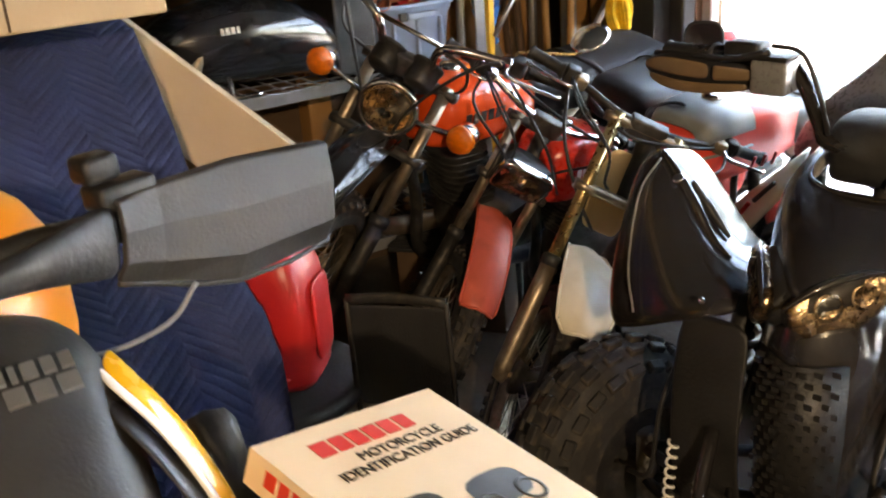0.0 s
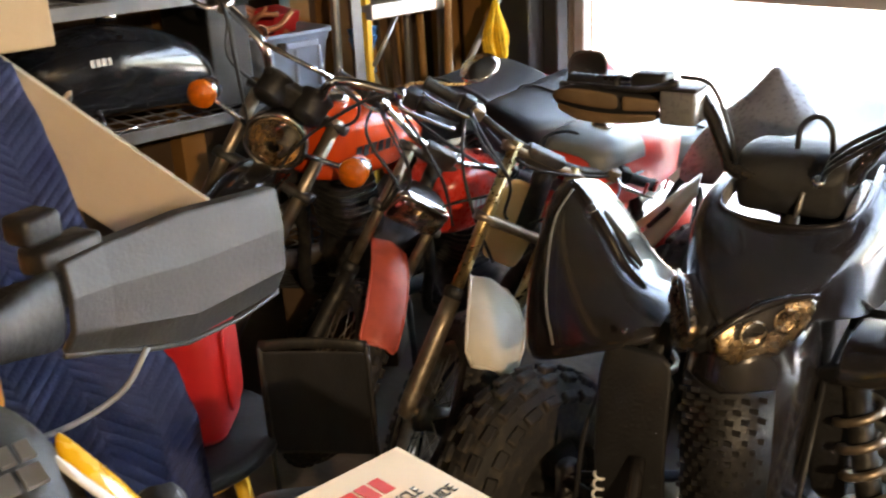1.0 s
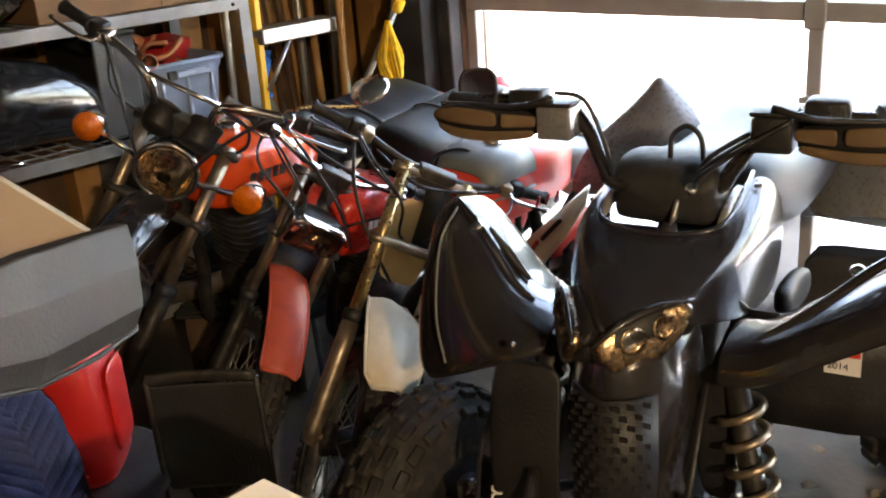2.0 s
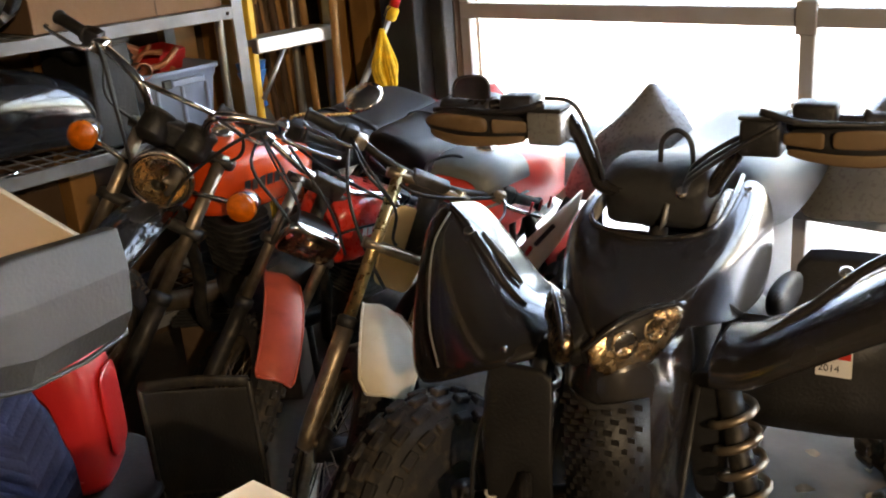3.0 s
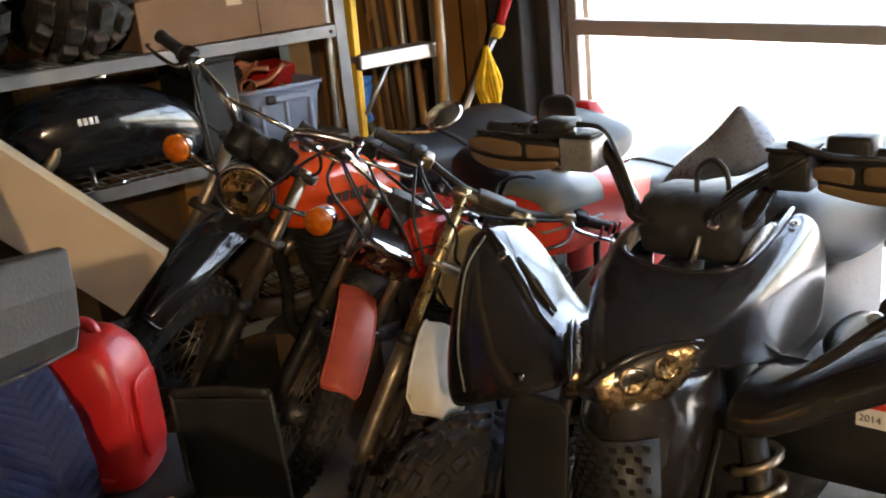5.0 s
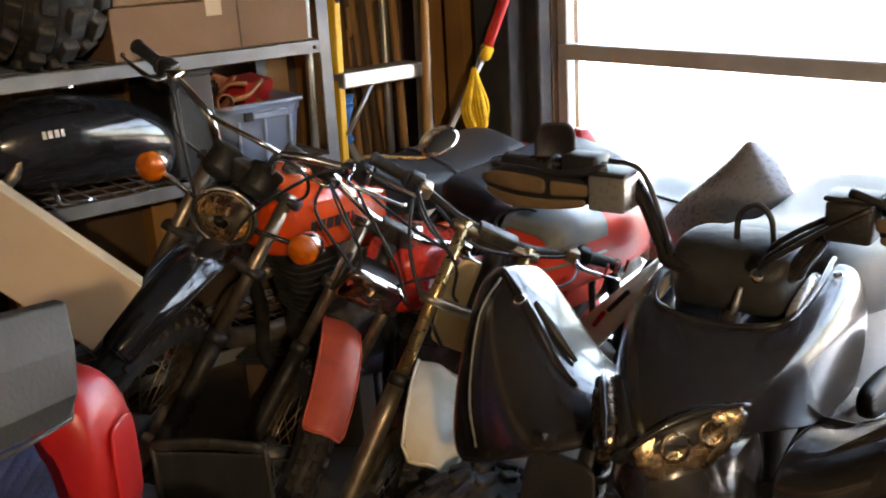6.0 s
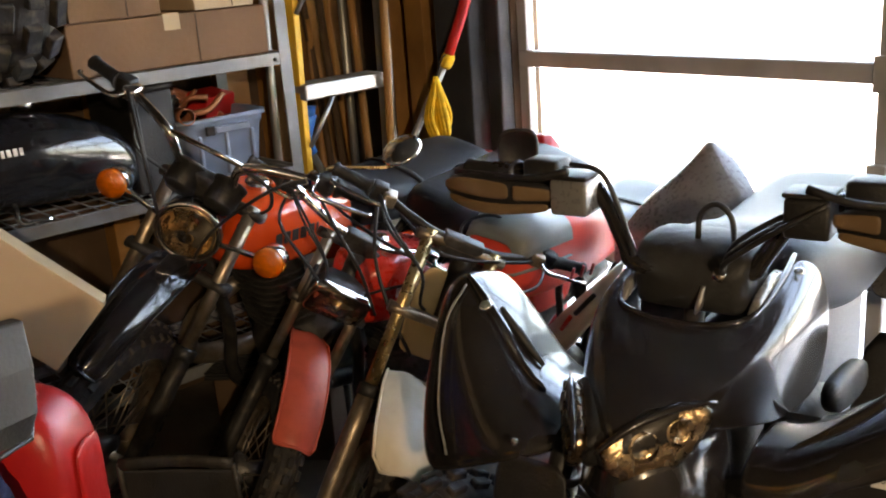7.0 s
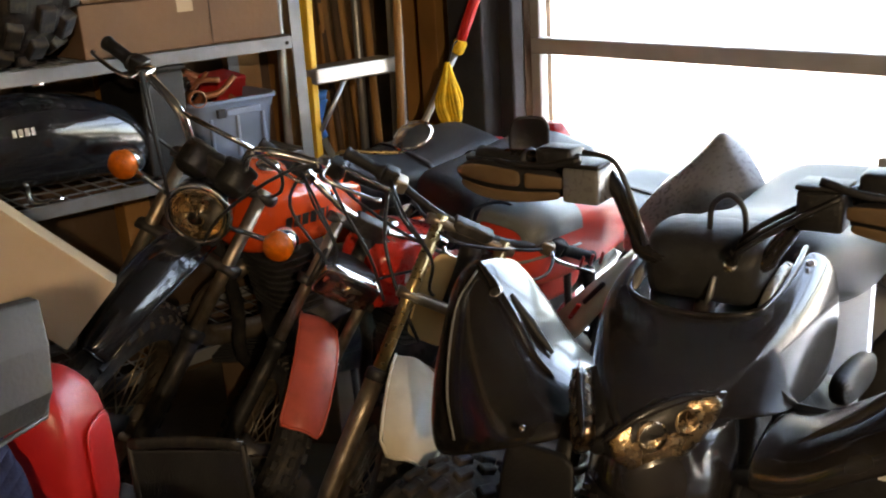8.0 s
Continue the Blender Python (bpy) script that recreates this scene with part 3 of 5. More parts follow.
# ---- motorcycles ----
def motorcycle(m, label, paint, seat_mat, fender_mat, bar, lamp="round", steer=0.0, fork_w=0.1, wheel_r=0.335, tank=(0.14, 0.11), tube_mat=STEEL, plate=False, signals=None, bar_mat=CHROME, tank_len=0.46, tank_y=-0.03, logo=None, guard_rows=None, tank_z=0.83, seat_dz=0.0, shroud=False, seat_w=1.0, lamp_at=(0.1, 0.87), crossbar=False, back=1.0):
    """A motorcycle: +y ahead, x to its right, the origin on the ground under the steering head."""
    b = thing("motorcycle", m, label, "motorcycle", "parked motorcycles")
    turn = Matrix.Rotation(radians(steer), 4, V(0, -0.53, 0.85).normalized())
    rot = Matrix.Translation((0, 0, 0.93)) @ turn @ Matrix.Translation((0, 0, -0.93))

    def S(*p):
        return rot @ V(*p)

    def D(*p):
        return turn @ V(*p)
    head = 0.93
    axle = (0, 0.605 * (head - wheel_r), wheel_r)
    low = V(0, axle[1], axle[2] - 0.015)
    mid = V(0, 0.0, head).lerp(Vector(axle), 0.58)
    # fork and front wheel
    w = wheel(b, (0, 0, 0), wheel_r, 0.09, 0.075, 40, 0.009, STEEL, spokes=28, split=True)
    w.matrix_basis = rot @ Matrix.Translation(axle)
    for s in (-1, 1):
        part("fork_tube", tubed([S(fork_w * s, 0.0, head + 0.02), S(fork_w * s, mid.y, mid.z)], 0.0175, 12), tube_mat, b)
        part("fork_slider", tubed([S(fork_w * s, mid.y - 0.005, mid.z + 0.01), S(fork_w * s, axle[1] - 0.01, axle[2] + 0.01), S((fork_w - 0.01) * s, low.y, low.z)], [0.025, 0.025, 0.018], 12, 3), DARKMETAL if not plate else STEEL, b)
        part("fork_seal", lathe([(0.019, 0), (0.029, 0.004), (0.029, 0.03), (0.019, 0.036)], S(fork_w * s, mid.y, mid.z), D(0, -0.53, 0.85), 14), BLACKPLASTIC, b)
    part("axle", tubed([S(-0.11, *axle[1:]), S(0.11, *axle[1:])], 0.011), STEEL, b)
    for z, y in ((head, 0.0), (head - 0.17, 0.103)):
        bm = loft([oval(S(x, y, z), D(0, 0.85, 0.4), D(0, -0.4, 0.85), 0.03 - 0.008 * (abs(x) < 0.05), 0.016, 12) for x in (-fork_w - 0.03, -fork_w, -0.04, 0, 0.04, fork_w, fork_w + 0.03)])
        part("fork_clamp", bm, ENGINE if not plate else STEEL, b)
    part("steering_head", tubed([(0, 0.07, head - 0.19), (0, -0.03, head + 0.0)], 0.03, 12), DARKMETAL, b)
    # bars
    grip_o, grip_i, bend, root = (V(*p) for p in bar)
    z0 = root.z
    flip = lambda p, k: S(k * p.x, p.y, p.z)
    side = [grip_o, grip_i, bend, root]
    part("handlebar", tubed([flip(p, -1) for p in side] + [flip(p, 1) for p in side[::-1]], 0.0115, 10, 5), bar_mat, b)
    part("bar_clamp", boxed((-0.055, -0.02, -0.045), (0.055, 0.02, 0.016), Matrix.Translation(S(0, root.y, root.z)) @ turn), ENGINE, b, bevel=0.006)
    if crossbar:
        part("crossbar", tubed([flip(bend, -1), flip(bend, 1)], 0.0065), bar_mat, b)
    for s in (-1, 1):
        o, i = flip(grip_o, s), flip(grip_i, s)
        d = (i - o)
        prof = [(0.014, 0), (0.019, 0.002), (0.019, 0.008)] + [(0.0155 + 0.001 * (k % 2), 0.012 + 0.01 * k) for k in range(9)] + [(0.024, 0.105), (0.024, 0.11), (0.014, 0.112)]
        part("grip", lathe(prof, o, d, 16), GRIP, b, "black ribbed rubber grip")
        part("lever_perch", boxed((-0.018, -0.016, -0.018), (0.018, 0.03, 0.018), Matrix.Translation(i + d.normalized() * 0.03) @ turn), CHROME if bar_mat is CHROME else STEEL, b, bevel=0.006)
        part("lever", tubed([i + d.normalized() * 0.02 + D(0, 0.03, 0), i + D(0, 0.06, -0.005), o + D(0.02 * -s, 0.065, -0.01), o + D(0, 0.05, -0.012)], [0.007, 0.006, 0.005, 0.007], 8), CHROME, b)
        part("switch_box", boxed((-0.02, -0.02, -0.02), (0.02, 0.02, 0.025), Matrix.Translation(i) @ turn), BLACKPLASTIC, b, bevel=0.006)
    for k, (sx, off) in enumerate(((-1, 0.0), (1, 0.0), (1, 0.02))):
        part("cable", tubed([flip(grip_i, sx), S(sx * 0.2, 0.08 + off, grip_i.z - 0.01 + off), S(sx * 0.09, 0.13, z0 - 0.05), S(0.03 * sx, 0.08, head - 0.16), (0.05, -0.1, 0.7)], 0.0042, 6), BLACKPLASTIC, b)
    # clocks
    if lamp == "round":
        for s in (-1, 1):
            part("gauge", lathe([(0.028, -0.045), (0.0405, -0.034), (0.0412, -0.032), (0.0412, 0.02), (0.044, 0.021), (0.044, 0.031), (0.0435, 0.032), (0.002, 0.0322)], S(0.055 * s, lamp_at[0] - 0.045, lamp_at[1] + 0.115), D(0, -0.75, 0.66), 20), BLACKPLASTIC, b)
    # lamp
    if lamp == "round":
        lc, ax = S(0, lamp_at[0] - 0.02, lamp_at[1]), D(-0.28, 1, 0.04)
        hl = part("headlight", lathe([(0.02, -0.1), (0.055, -0.085), (0.075, -0.04), (0.079, 0.0), (0.0835, 0.012), (0.0835, 0.024), (0.076, 0.03), (0.0745, 0.024), (0.0745, 0.01)], lc, ax, 32, caps=False), BLACKGLOSS, b)
        part("bezel", lathe([(0.0738, 0.012), (0.0842, 0.012), (0.0848, 0.026), (0.079, 0.034), (0.0738, 0.03)], lc, ax, 32, caps=False), CHROME, hl, "chromed lamp rim")
        part("reflector", lathe([(0.012, -0.06), (0.04, -0.045), (0.062, -0.01), (0.0735, 0.015)], lc, ax, 28, caps=False), REFLECTOR, hl)
        part("lens", lathe([(0.0735, 0.024), (0.06, 0.033), (0.035, 0.039), (0.002, 0.041)], lc, ax, 28, caps=False), LENS, hl, thick=0.003).visible_shadow = False
        part("bulb", lathe([(0.002, 0.0), (0.012, -0.01), (0.012, -0.03)], lc, ax, 12), REFLECTOR, hl)
    elif lamp == "square":
        base = Matrix.Translation(S(0, lamp_at[0], lamp_at[1])) @ turn @ Matrix.Rotation(radians(-12), 4, "X")
        hl = part("headlight", loft([[base @ v for v in oval((0, y, 0), (1, 0, 0), (0, 0, 1), x, z, 20, 6)] for y, x, z in ((-0.08, 0.05, 0.035), (-0.03, 0.085, 0.055), (0.02, 0.09, 0.06))]), BLACKPLASTIC, b)
        part("bezel", loft([[base @ v for v in oval((0, y, 0), (1, 0, 0), (0, 0, 1), x, z, 20, 6)] for y, x, z in ((0.0, 0.0905, 0.0605), (0.024, 0.093, 0.063), (0.03, 0.085, 0.056), (0.02, 0.083, 0.053))], caps=False), CHROME, hl)
        part("reflector", loft([[base @ v for v in oval((0, y, 0), (1, 0, 0), (0, 0, 1), x, z, 20, 6)] for y, x, z in ((0.0205, 0.02, 0.015), (0.0215, 0.06, 0.04), (0.024, 0.083, 0.053))]), REFLECTOR, hl)
        part("lens", loft([[base @ v for v in oval((0, y, 0), (1, 0, 0), (0, 0, 1), x, z, 20, 6)] for y, x, z in ((0.03, 0.084, 0.054), (0.036, 0.05, 0.03), (0.037, 0.01, 0.01))], caps=False), LENS, hl, thick=0.002).visible_shadow = False
        part("lamp_stay", tubed([S(-fork_w, 0.12, head - 0.2), S(-0.1, lamp_at[0], lamp_at[1]), S(-0.09, 0.05, head - 0.06)], 0.008), DARKMETAL, b)
        part("lamp_stay", tubed([S(fork_w, 0.12, head - 0.2), S(0.1, lamp_at[0], lamp_at[1]), S(0.09, 0.05, head - 0.06)], 0.008), DARKMETAL, b)
    if plate:
        base = Matrix.Translation(S(0, 0.06, head - 0.17)) @ turn @ Matrix.Rotation(radians(28), 4, "X")
        g = [[base @ V(x * wd, 0.02 - 0.25 * (x * wd) ** 2 * 8, z) for x in (-1, -0.5, 0, 0.5, 1)] for z, wd in ((-0.12, 0.045), (-0.1, 0.06), (0.0, 0.068), (0.08, 0.066), (0.11, 0.05))]
        part("number_plate", sheet(g), PLATE, b, "blank yellowed number plate", thick=0.004, sub=1)
    if signals:
        for s in (-1, 1):
            c = S(signals[0] * s, signals[1] - 0.02, signals[2])
            part("signal_stalk", tubed([S(0.08 * s, lamp_at[0] - 0.02, lamp_at[1] - 0.01), c], 0.007), CHROME, b)
            sg = part("turn_signal", lathe([(0.012, -0.05), (0.034, -0.03), (0.038, 0.0), (0.038, 0.004)], c, D(0, 1, 0), 20), CHROME, b)
            part("lens", lathe([(0.0385, 0.004), (0.0385, 0.02), (0.03, 0.034), (0.002, 0.038)], c, D(0, 1, 0), 20), AMBER, sg, "amber plastic lens")
    # front mudguard
    g = []
    for y, z, wd in guard_rows:
        g.append([S(x * wd, y - 0.02 * abs(x) ** 3, z - 0.022 * abs(x) ** 3 + (0.006 if abs(x) < 0.3 else 0)) for x in (-1, -0.93, -0.6, -0.25, 0, 0.25, 0.6, 0.93, 1)])
    mg = part("front_mudguard", sheet(g), fender_mat, b, thick=0.004, sub=1)
    part("rolled_edge", tubed([r[0] for r in g] + g[-1] + [r[-1] for r in g[::-1]], 0.004, 6, 1), fender_mat, mg)
    # tank
    tw, th = tank
    L = tank_len
    rings = []
    for q, kw, kh, dz in ((0.0, 0.45, 0.55, -0.01), (0.04, 0.72, 0.8, 0.0), (0.18, 0.95, 1.0, 0.012), (0.4, 1.0, 1.0, 0.012), (0.62, 0.92, 0.9, 0.0), (0.82, 0.72, 0.72, -0.018), (0.96, 0.55, 0.55, -0.03), (1.0, 0.42, 0.4, -0.035)):
        rings.append(oval((0, tank_y - q * L, tank_z + dz), (1, 0, 0), (0, 0, 1), tw * kw, th * kh, 20, 4.2))
    tk = part("petrol_tank", loft(rings), paint, b, sub=1)
    part("filler_cap", lathe([(0.03, 0), (0.032, 0.018), (0.026, 0.025), (0.003, 0.027)], (0, tank_y - 0.3 * L, tank_z + th + 0.004), (0, 0, 1), 18), CHROME, tk)
    if logo:
        for s in (1, -1):
            bars_print("tank_logo", tk, pose(s * (tw + 0.0005), tank_y - (0.2 if s < 0 else 0.6) * L, tank_z + 0.002, 90, 0, 90 * s), (0.62, 0.62, 0.62, 0.62, 0.62, 0.22), 0.032, logo, gap=0.22)
    if shroud:
        # grey bib over the front of the tank's right shoulder
        g = []
        for q, kw, kh, dz in ((0.02, 0.66, 0.74, 0.0), (0.1, 0.86, 0.92, 0.008), (0.18, 0.97, 1.0, 0.012), (0.36, 1.0, 1.0, 0.012)):
            ring = oval((0, tank_y - q * L, tank_z + dz), (1, 0, 0), (0, 0, 1), tw * kw + 0.005, th * kh + 0.005, 40, 4.2)
            top = sorted((p for p in ring if p.z > tank_z - 0.02), key=lambda p: math.atan2(p.z - tank_z - dz, p.x))
            g.append(top)
        fewest = min(len(r) for r in g)
        g = [r[:fewest] for r in g]
        part("tank_bib", sheet(g), GREYVINYL, tk, "grey tank bib", thick=0.003)
    # seat
    rings = []
    s0, s1 = tank_y - 0.8 * L, -1.16 * back
    for q, wd, h, z in ((0.0, 0.07, 0.05, 0.82), (0.05, 0.1, 0.062, 0.825), (0.3, 0.125, 0.06, 0.81), (0.6, 0.14, 0.062, 0.815), (0.85, 0.14, 0.06, 0.835), (0.97, 0.12, 0.045, 0.845), (1.0, 0.09, 0.02, 0.845)):
        rings.append(oval((0, s0 + q * (s1 - s0), z + seat_dz), (1, 0, 0), (0, 0, 1), wd * seat_w, h * seat_w, 20, 3.4))
    se = part("seat", loft(rings), seat_mat, b, sub=1)
    y = s0 + 0.45 * (s1 - s0)
    part("seat_strap", loft([oval((0, y + dy, 0.8125 + seat_dz), (1, 0, 0), (0, 0, 1), 0.137 * seat_w, 0.0655 * seat_w, 20, 3.4) for dy in (-0.012, 0.012)], caps=False), BLACKPLASTIC, se, thick=0.003)
    # frame, engine, tail
    part("frame_tube", tubed([(0, 0.04, 0.8), (0, -0.05, 0.55), (0, -0.1, 0.33), (0, -0.45 * back, 0.27), (0, -0.62 * back, 0.4)], 0.019), DARKMETAL, b)
    part("frame_tube", tubed([(0, 0.0, 0.88), (0, -0.35 * back, 0.74), (0, -0.7 * back, 0.74), (0, -1.1 * back, 0.79)], 0.019), DARKMETAL, b)
    for s in (-1, 1):
        part("frame_tube", tubed([(0.03 * s, -0.62 * back, 0.4), (0.09 * s, -0.7 * back, 0.72), (0.09 * s, -1.15 * back, 0.76)], 0.012), DARKMETAL, b)
        part("shock_absorber", lathe([(0.014, 0), (0.026, 0.03), (0.02, 0.05), (0.026, 0.07), (0.02, 0.09), (0.026, 0.11), (0.02, 0.13), (0.026, 0.15), (0.02, 0.17), (0.026, 0.19), (0.014, 0.24), (0.012, 0.33)], (0.12 * s, -0.93 * back, 0.38), (0, 0.3, 0.95), 12), DARKMETAL, b)
        part("side_cover", loft([oval((0.105 * s + 0.012 * s * k, -0.66 * back, 0.62), (0, 1, 0), (0, 0, 1), 0.12 - 0.01 * k, 0.09 - 0.008 * k, 18, 3.4) for k in range(3)]), paint, b, sub=1)
        part("footpeg", tubed([(0.08 * s, -0.48, 0.31), (0.22 * s, -0.49, 0.31)], 0.012), DARKMETAL, b)
    e = part("engine", loft([oval((x, -0.36, 0.4), (0, 1, 0), (0, 0, 1), r, r * 0.72, 20, 2.6) for x, r in ((-0.13, 0.06), (-0.12, 0.12), (-0.05, 0.165), (0.05, 0.165), (0.12, 0.13), (0.13, 0.07))]), ENGINE, b)
    for k in range(9):
        part("cooling_fin", loft([oval((0, -0.24 + 0.008 * k + dz * 0.2, 0.5 + 0.022 * k + dz), (1, 0, 0), (0, 1, 0), 0.085, 0.09, 16, 3.4) for dz in (0, 0.006)]), ENGINE, e, smooth=False)
    part("cylinder", tubed([(0, -0.26, 0.48), (0, -0.17, 0.72)], 0.06, 16), ENGINE, e)
    part("exhaust_pipe", tubed([(0.06, -0.14, 0.62), (0.1, -0.02, 0.52), (0.15, -0.06, 0.36), (0.15, -0.4, 0.33), (0.16, -0.7 * back, 0.5), (0.17, -1.1 * back, 0.56)], [0.022, 0.026, 0.03, 0.034, 0.036, 0.03], 12), DARKMETAL if not signals else STEEL, b)
    rw = wheel(b, (0, -0.98 * back, wheel_r - 0.02), wheel_r - 0.02, 0.105, 0.08, 34, 0.009, STEEL, spokes=28, name="rear_wheel", split=True)
    part("swing_arm", tubed([(0.08, -0.55 * back, 0.37), (0.08, -0.98 * back, wheel_r - 0.02)], 0.018), DARKMETAL, b)
    part("swing_arm", tubed([(-0.08, -0.55 * back, 0.37), (-0.08, -0.98 * back, wheel_r - 0.02)], 0.018), DARKMETAL, b)
    g = []
    for y, z, wd in ((-0.75 * back, 0.72, 0.08), (-0.95 * back, 0.745, 0.09), (-1.15 * back, 0.76, 0.09), (-1.32 * back, 0.74, 0.085), (-1.42 * back, 0.69, 0.06)):
        g.append([(x * wd, y, z - 0.03 * abs(x) ** 2.5) for x in (-1, -0.6, 0, 0.6, 1)])
    part("rear_mudguard", sheet(g), fender_mat if plate else (paint if not signals else CHROME), b, thick=0.004, sub=1)
    tl = part("tail_light", loft([oval((0, y, 0.765), (1, 0, 0), (0, 0, 1), wd, h, 16, 5) for y, wd, h in ((-1.23 * back, 0.04, 0.03), (-1.3 * back, 0.05, 0.035), (-1.32 * back, 0.045, 0.03))]), CANRED, b)
    part("side_stand", tubed([(-0.08, -0.42, 0.3), (-0.24, -0.36, 0.006)], 0.011), DARKMETAL, b)
    return b


GUARD_A = ((0.08, 0.79, 0.05), (0.16, 0.8, 0.062), (0.24, 0.79, 0.064), (0.32, 0.765, 0.06), (0.4, 0.725, 0.054), (0.46, 0.68, 0.046), (0.475, 0.665, 0.036))
GUARD_B = ((0.13, 0.67, 0.05), (0.17, 0.685, 0.062), (0.25, 0.685, 0.066), (0.34, 0.668, 0.067), (0.43, 0.635, 0.066), (0.5, 0.597, 0.064), (0.512, 0.585, 0.056))
GUARD_C = ((0.13, 0.6, 0.042), (0.18, 0.63, 0.056), (0.26, 0.65, 0.072), (0.34, 0.655, 0.08), (0.42, 0.64, 0.08), (0.48, 0.612, 0.07), (0.505, 0.595, 0.045))
BAR_A = ((0.402, -0.032, 1.102), (0.277, 0.01, 1.108), (0.105, 0.09, 1.1), (0.06, 0.05, 0.995))
BAR_B = ((0.384, -0.107, 0.981), (0.26, -0.06, 0.992), (0.13, -0.01, 0.975), (0.07, 0.0, 0.965))
BAR_C = ((0.362, -0.109, 0.952), (0.24, -0.07, 0.957), (0.14, -0.02, 0.95), (0.07, 0.0, 0.945))
A = motorcycle(pose(-2.398, 1.275, 0, 0, -13.95, 186.4) @ Matrix.Scale(1.026, 4), "orange road motorcycle with chromed round headlight and amber signals", ORANGE, VINYL, BLACKGLOSS, BAR_A, lamp="round", steer=26.7, fork_w=0.113, tank=(0.135, 0.1), tank_len=0.46, tank_y=-0.0, guard_rows=GUARD_A, signals=(0.222, 0.102, 0.889), logo=INKBLACK, tank_z=0.81, seat_dz=-0.02, lamp_at=(0.101, 0.869), crossbar=True, back=0.88)
B = motorcycle(pose(-2.073, 1.501, 0, 0, -13.3, 188.5) @ Matrix.Scale(0.855, 4), "red trail motorcycle with square headlight and faded mudguard", RED, VINYL, FADED, BAR_B, lamp="square", steer=57.7, fork_w=0.092, wheel_r=0.3, tank=(0.123, 0.12), tank_len=0.44, tank_y=0.03, guard_rows=GUARD_B, logo=INKWHITE, tank_z=0.79, seat_dz=0.12, seat_w=1.3, lamp_at=(0.12, 0.815), back=0.95)
C = motorcycle(pose(-1.618, 1.553, 0, 0, -5.9, 186.2) @ Matrix.Scale(0.895, 4), "red and white dirt bike with bare fork and white mudguard", XRRED, GREYVINYL, WHITE, BAR_C, lamp="", steer=51.6, fork_w=0.089, wheel_r=0.29, tank=(0.125, 0.11), tank_len=0.6, tank_y=-0.1, guard_rows=GUARD_C, tube_mat=GOLDTUBE, plate=True, bar_mat=DARKMETAL, tank_z=0.84, seat_dz=0.0, shroud=True, back=0.86)


def world_part(name, bm, mat, owner, label=""):
    """A part given in the garage's own coordinates."""
    ob = part(name, bm, mat, owner, label)
    ob.matrix_parent_inverse = owner.matrix_basis.inverted()
    return ob


mr = world_part("mirror", lathe([(0.01, -0.016), (0.035, -0.013), (0.052, -0.006), (0.056, 0.0), (0.052, 0.004)], (-1.875, 1.69, 0.995), (-0.15, 0.5, -0.8), 24), CHROME, B, "round chromed mirror")
world_part("mirror_stalk", tubed([(-1.99, 1.54, 0.93), (-1.995, 1.545, 0.965), (-1.9, 1.66, 0.955), (-1.885, 1.685, 0.985)], 0.005), GOLDTUBE, B)
world_part("mirror", loft([oval(V(-1.765, 2.0, 0.945) + V(0.62, -0.78, 0.05) * h, (0.78, 0.62, 0), (0, 0.06, 1), rx, rz, 24, 3.2) for h, rx, rz in ((-0.035, 0.03, 0.03), (-0.025, 0.048, 0.052), (0.0, 0.056, 0.062), (0.004, 0.052, 0.058), (0.0045, 0.048, 0.054), (0.002, 0.046, 0.052))]), BLACKPLASTIC, C, "rounded black mirror housing")
world_part("mirror_stalk", tubed([(-1.5, 1.8, 0.76), (-1.62, 1.9, 0.85), (-1.765, 2.005, 0.91)], 0.005), DARKMETAL, C)
sp = world_part("side_panel", sheet([[(x0 + (x1 - x0) * k, 1.79 - 0.07 * k, z0 + (z1 - z0) * k) for k in (0.0, 0.3, 0.7, 1.0)] for x0, z0, x1, z1 in ((-1.5, 0.555, -1.42, 0.51), (-1.42, 0.635, -1.34, 0.59), (-1.33, 0.715, -1.26, 0.685), (-1.238, 0.797, -1.203, 0.771))]), WHITE, C, "white plastic side panel")
sp.modifiers.new("thickness", "SOLIDIFY").thickness = 0.005
world_part("side_panel_mark", tube(bmesh.new(), [(-1.405, 1.75, 0.6), (-1.375, 1.75, 0.64)], 0.006, 6), RED, C, "red stripe")
world_part("side_panel_mark", tube(bmesh.new(), [(-1.36, 1.75, 0.65), (-1.3, 1.748, 0.71)], 0.006, 6), INKBLACK, C)
for k in range(3):
    world_part("tank_mark", tube(bmesh.new(), [(-1.405 + 0.03 * k, 1.79, 0.715 + 0.012 * k), (-1.39 + 0.03 * k, 1.785, 0.745 + 0.012 * k)], 0.004, 5), CANRED, C)
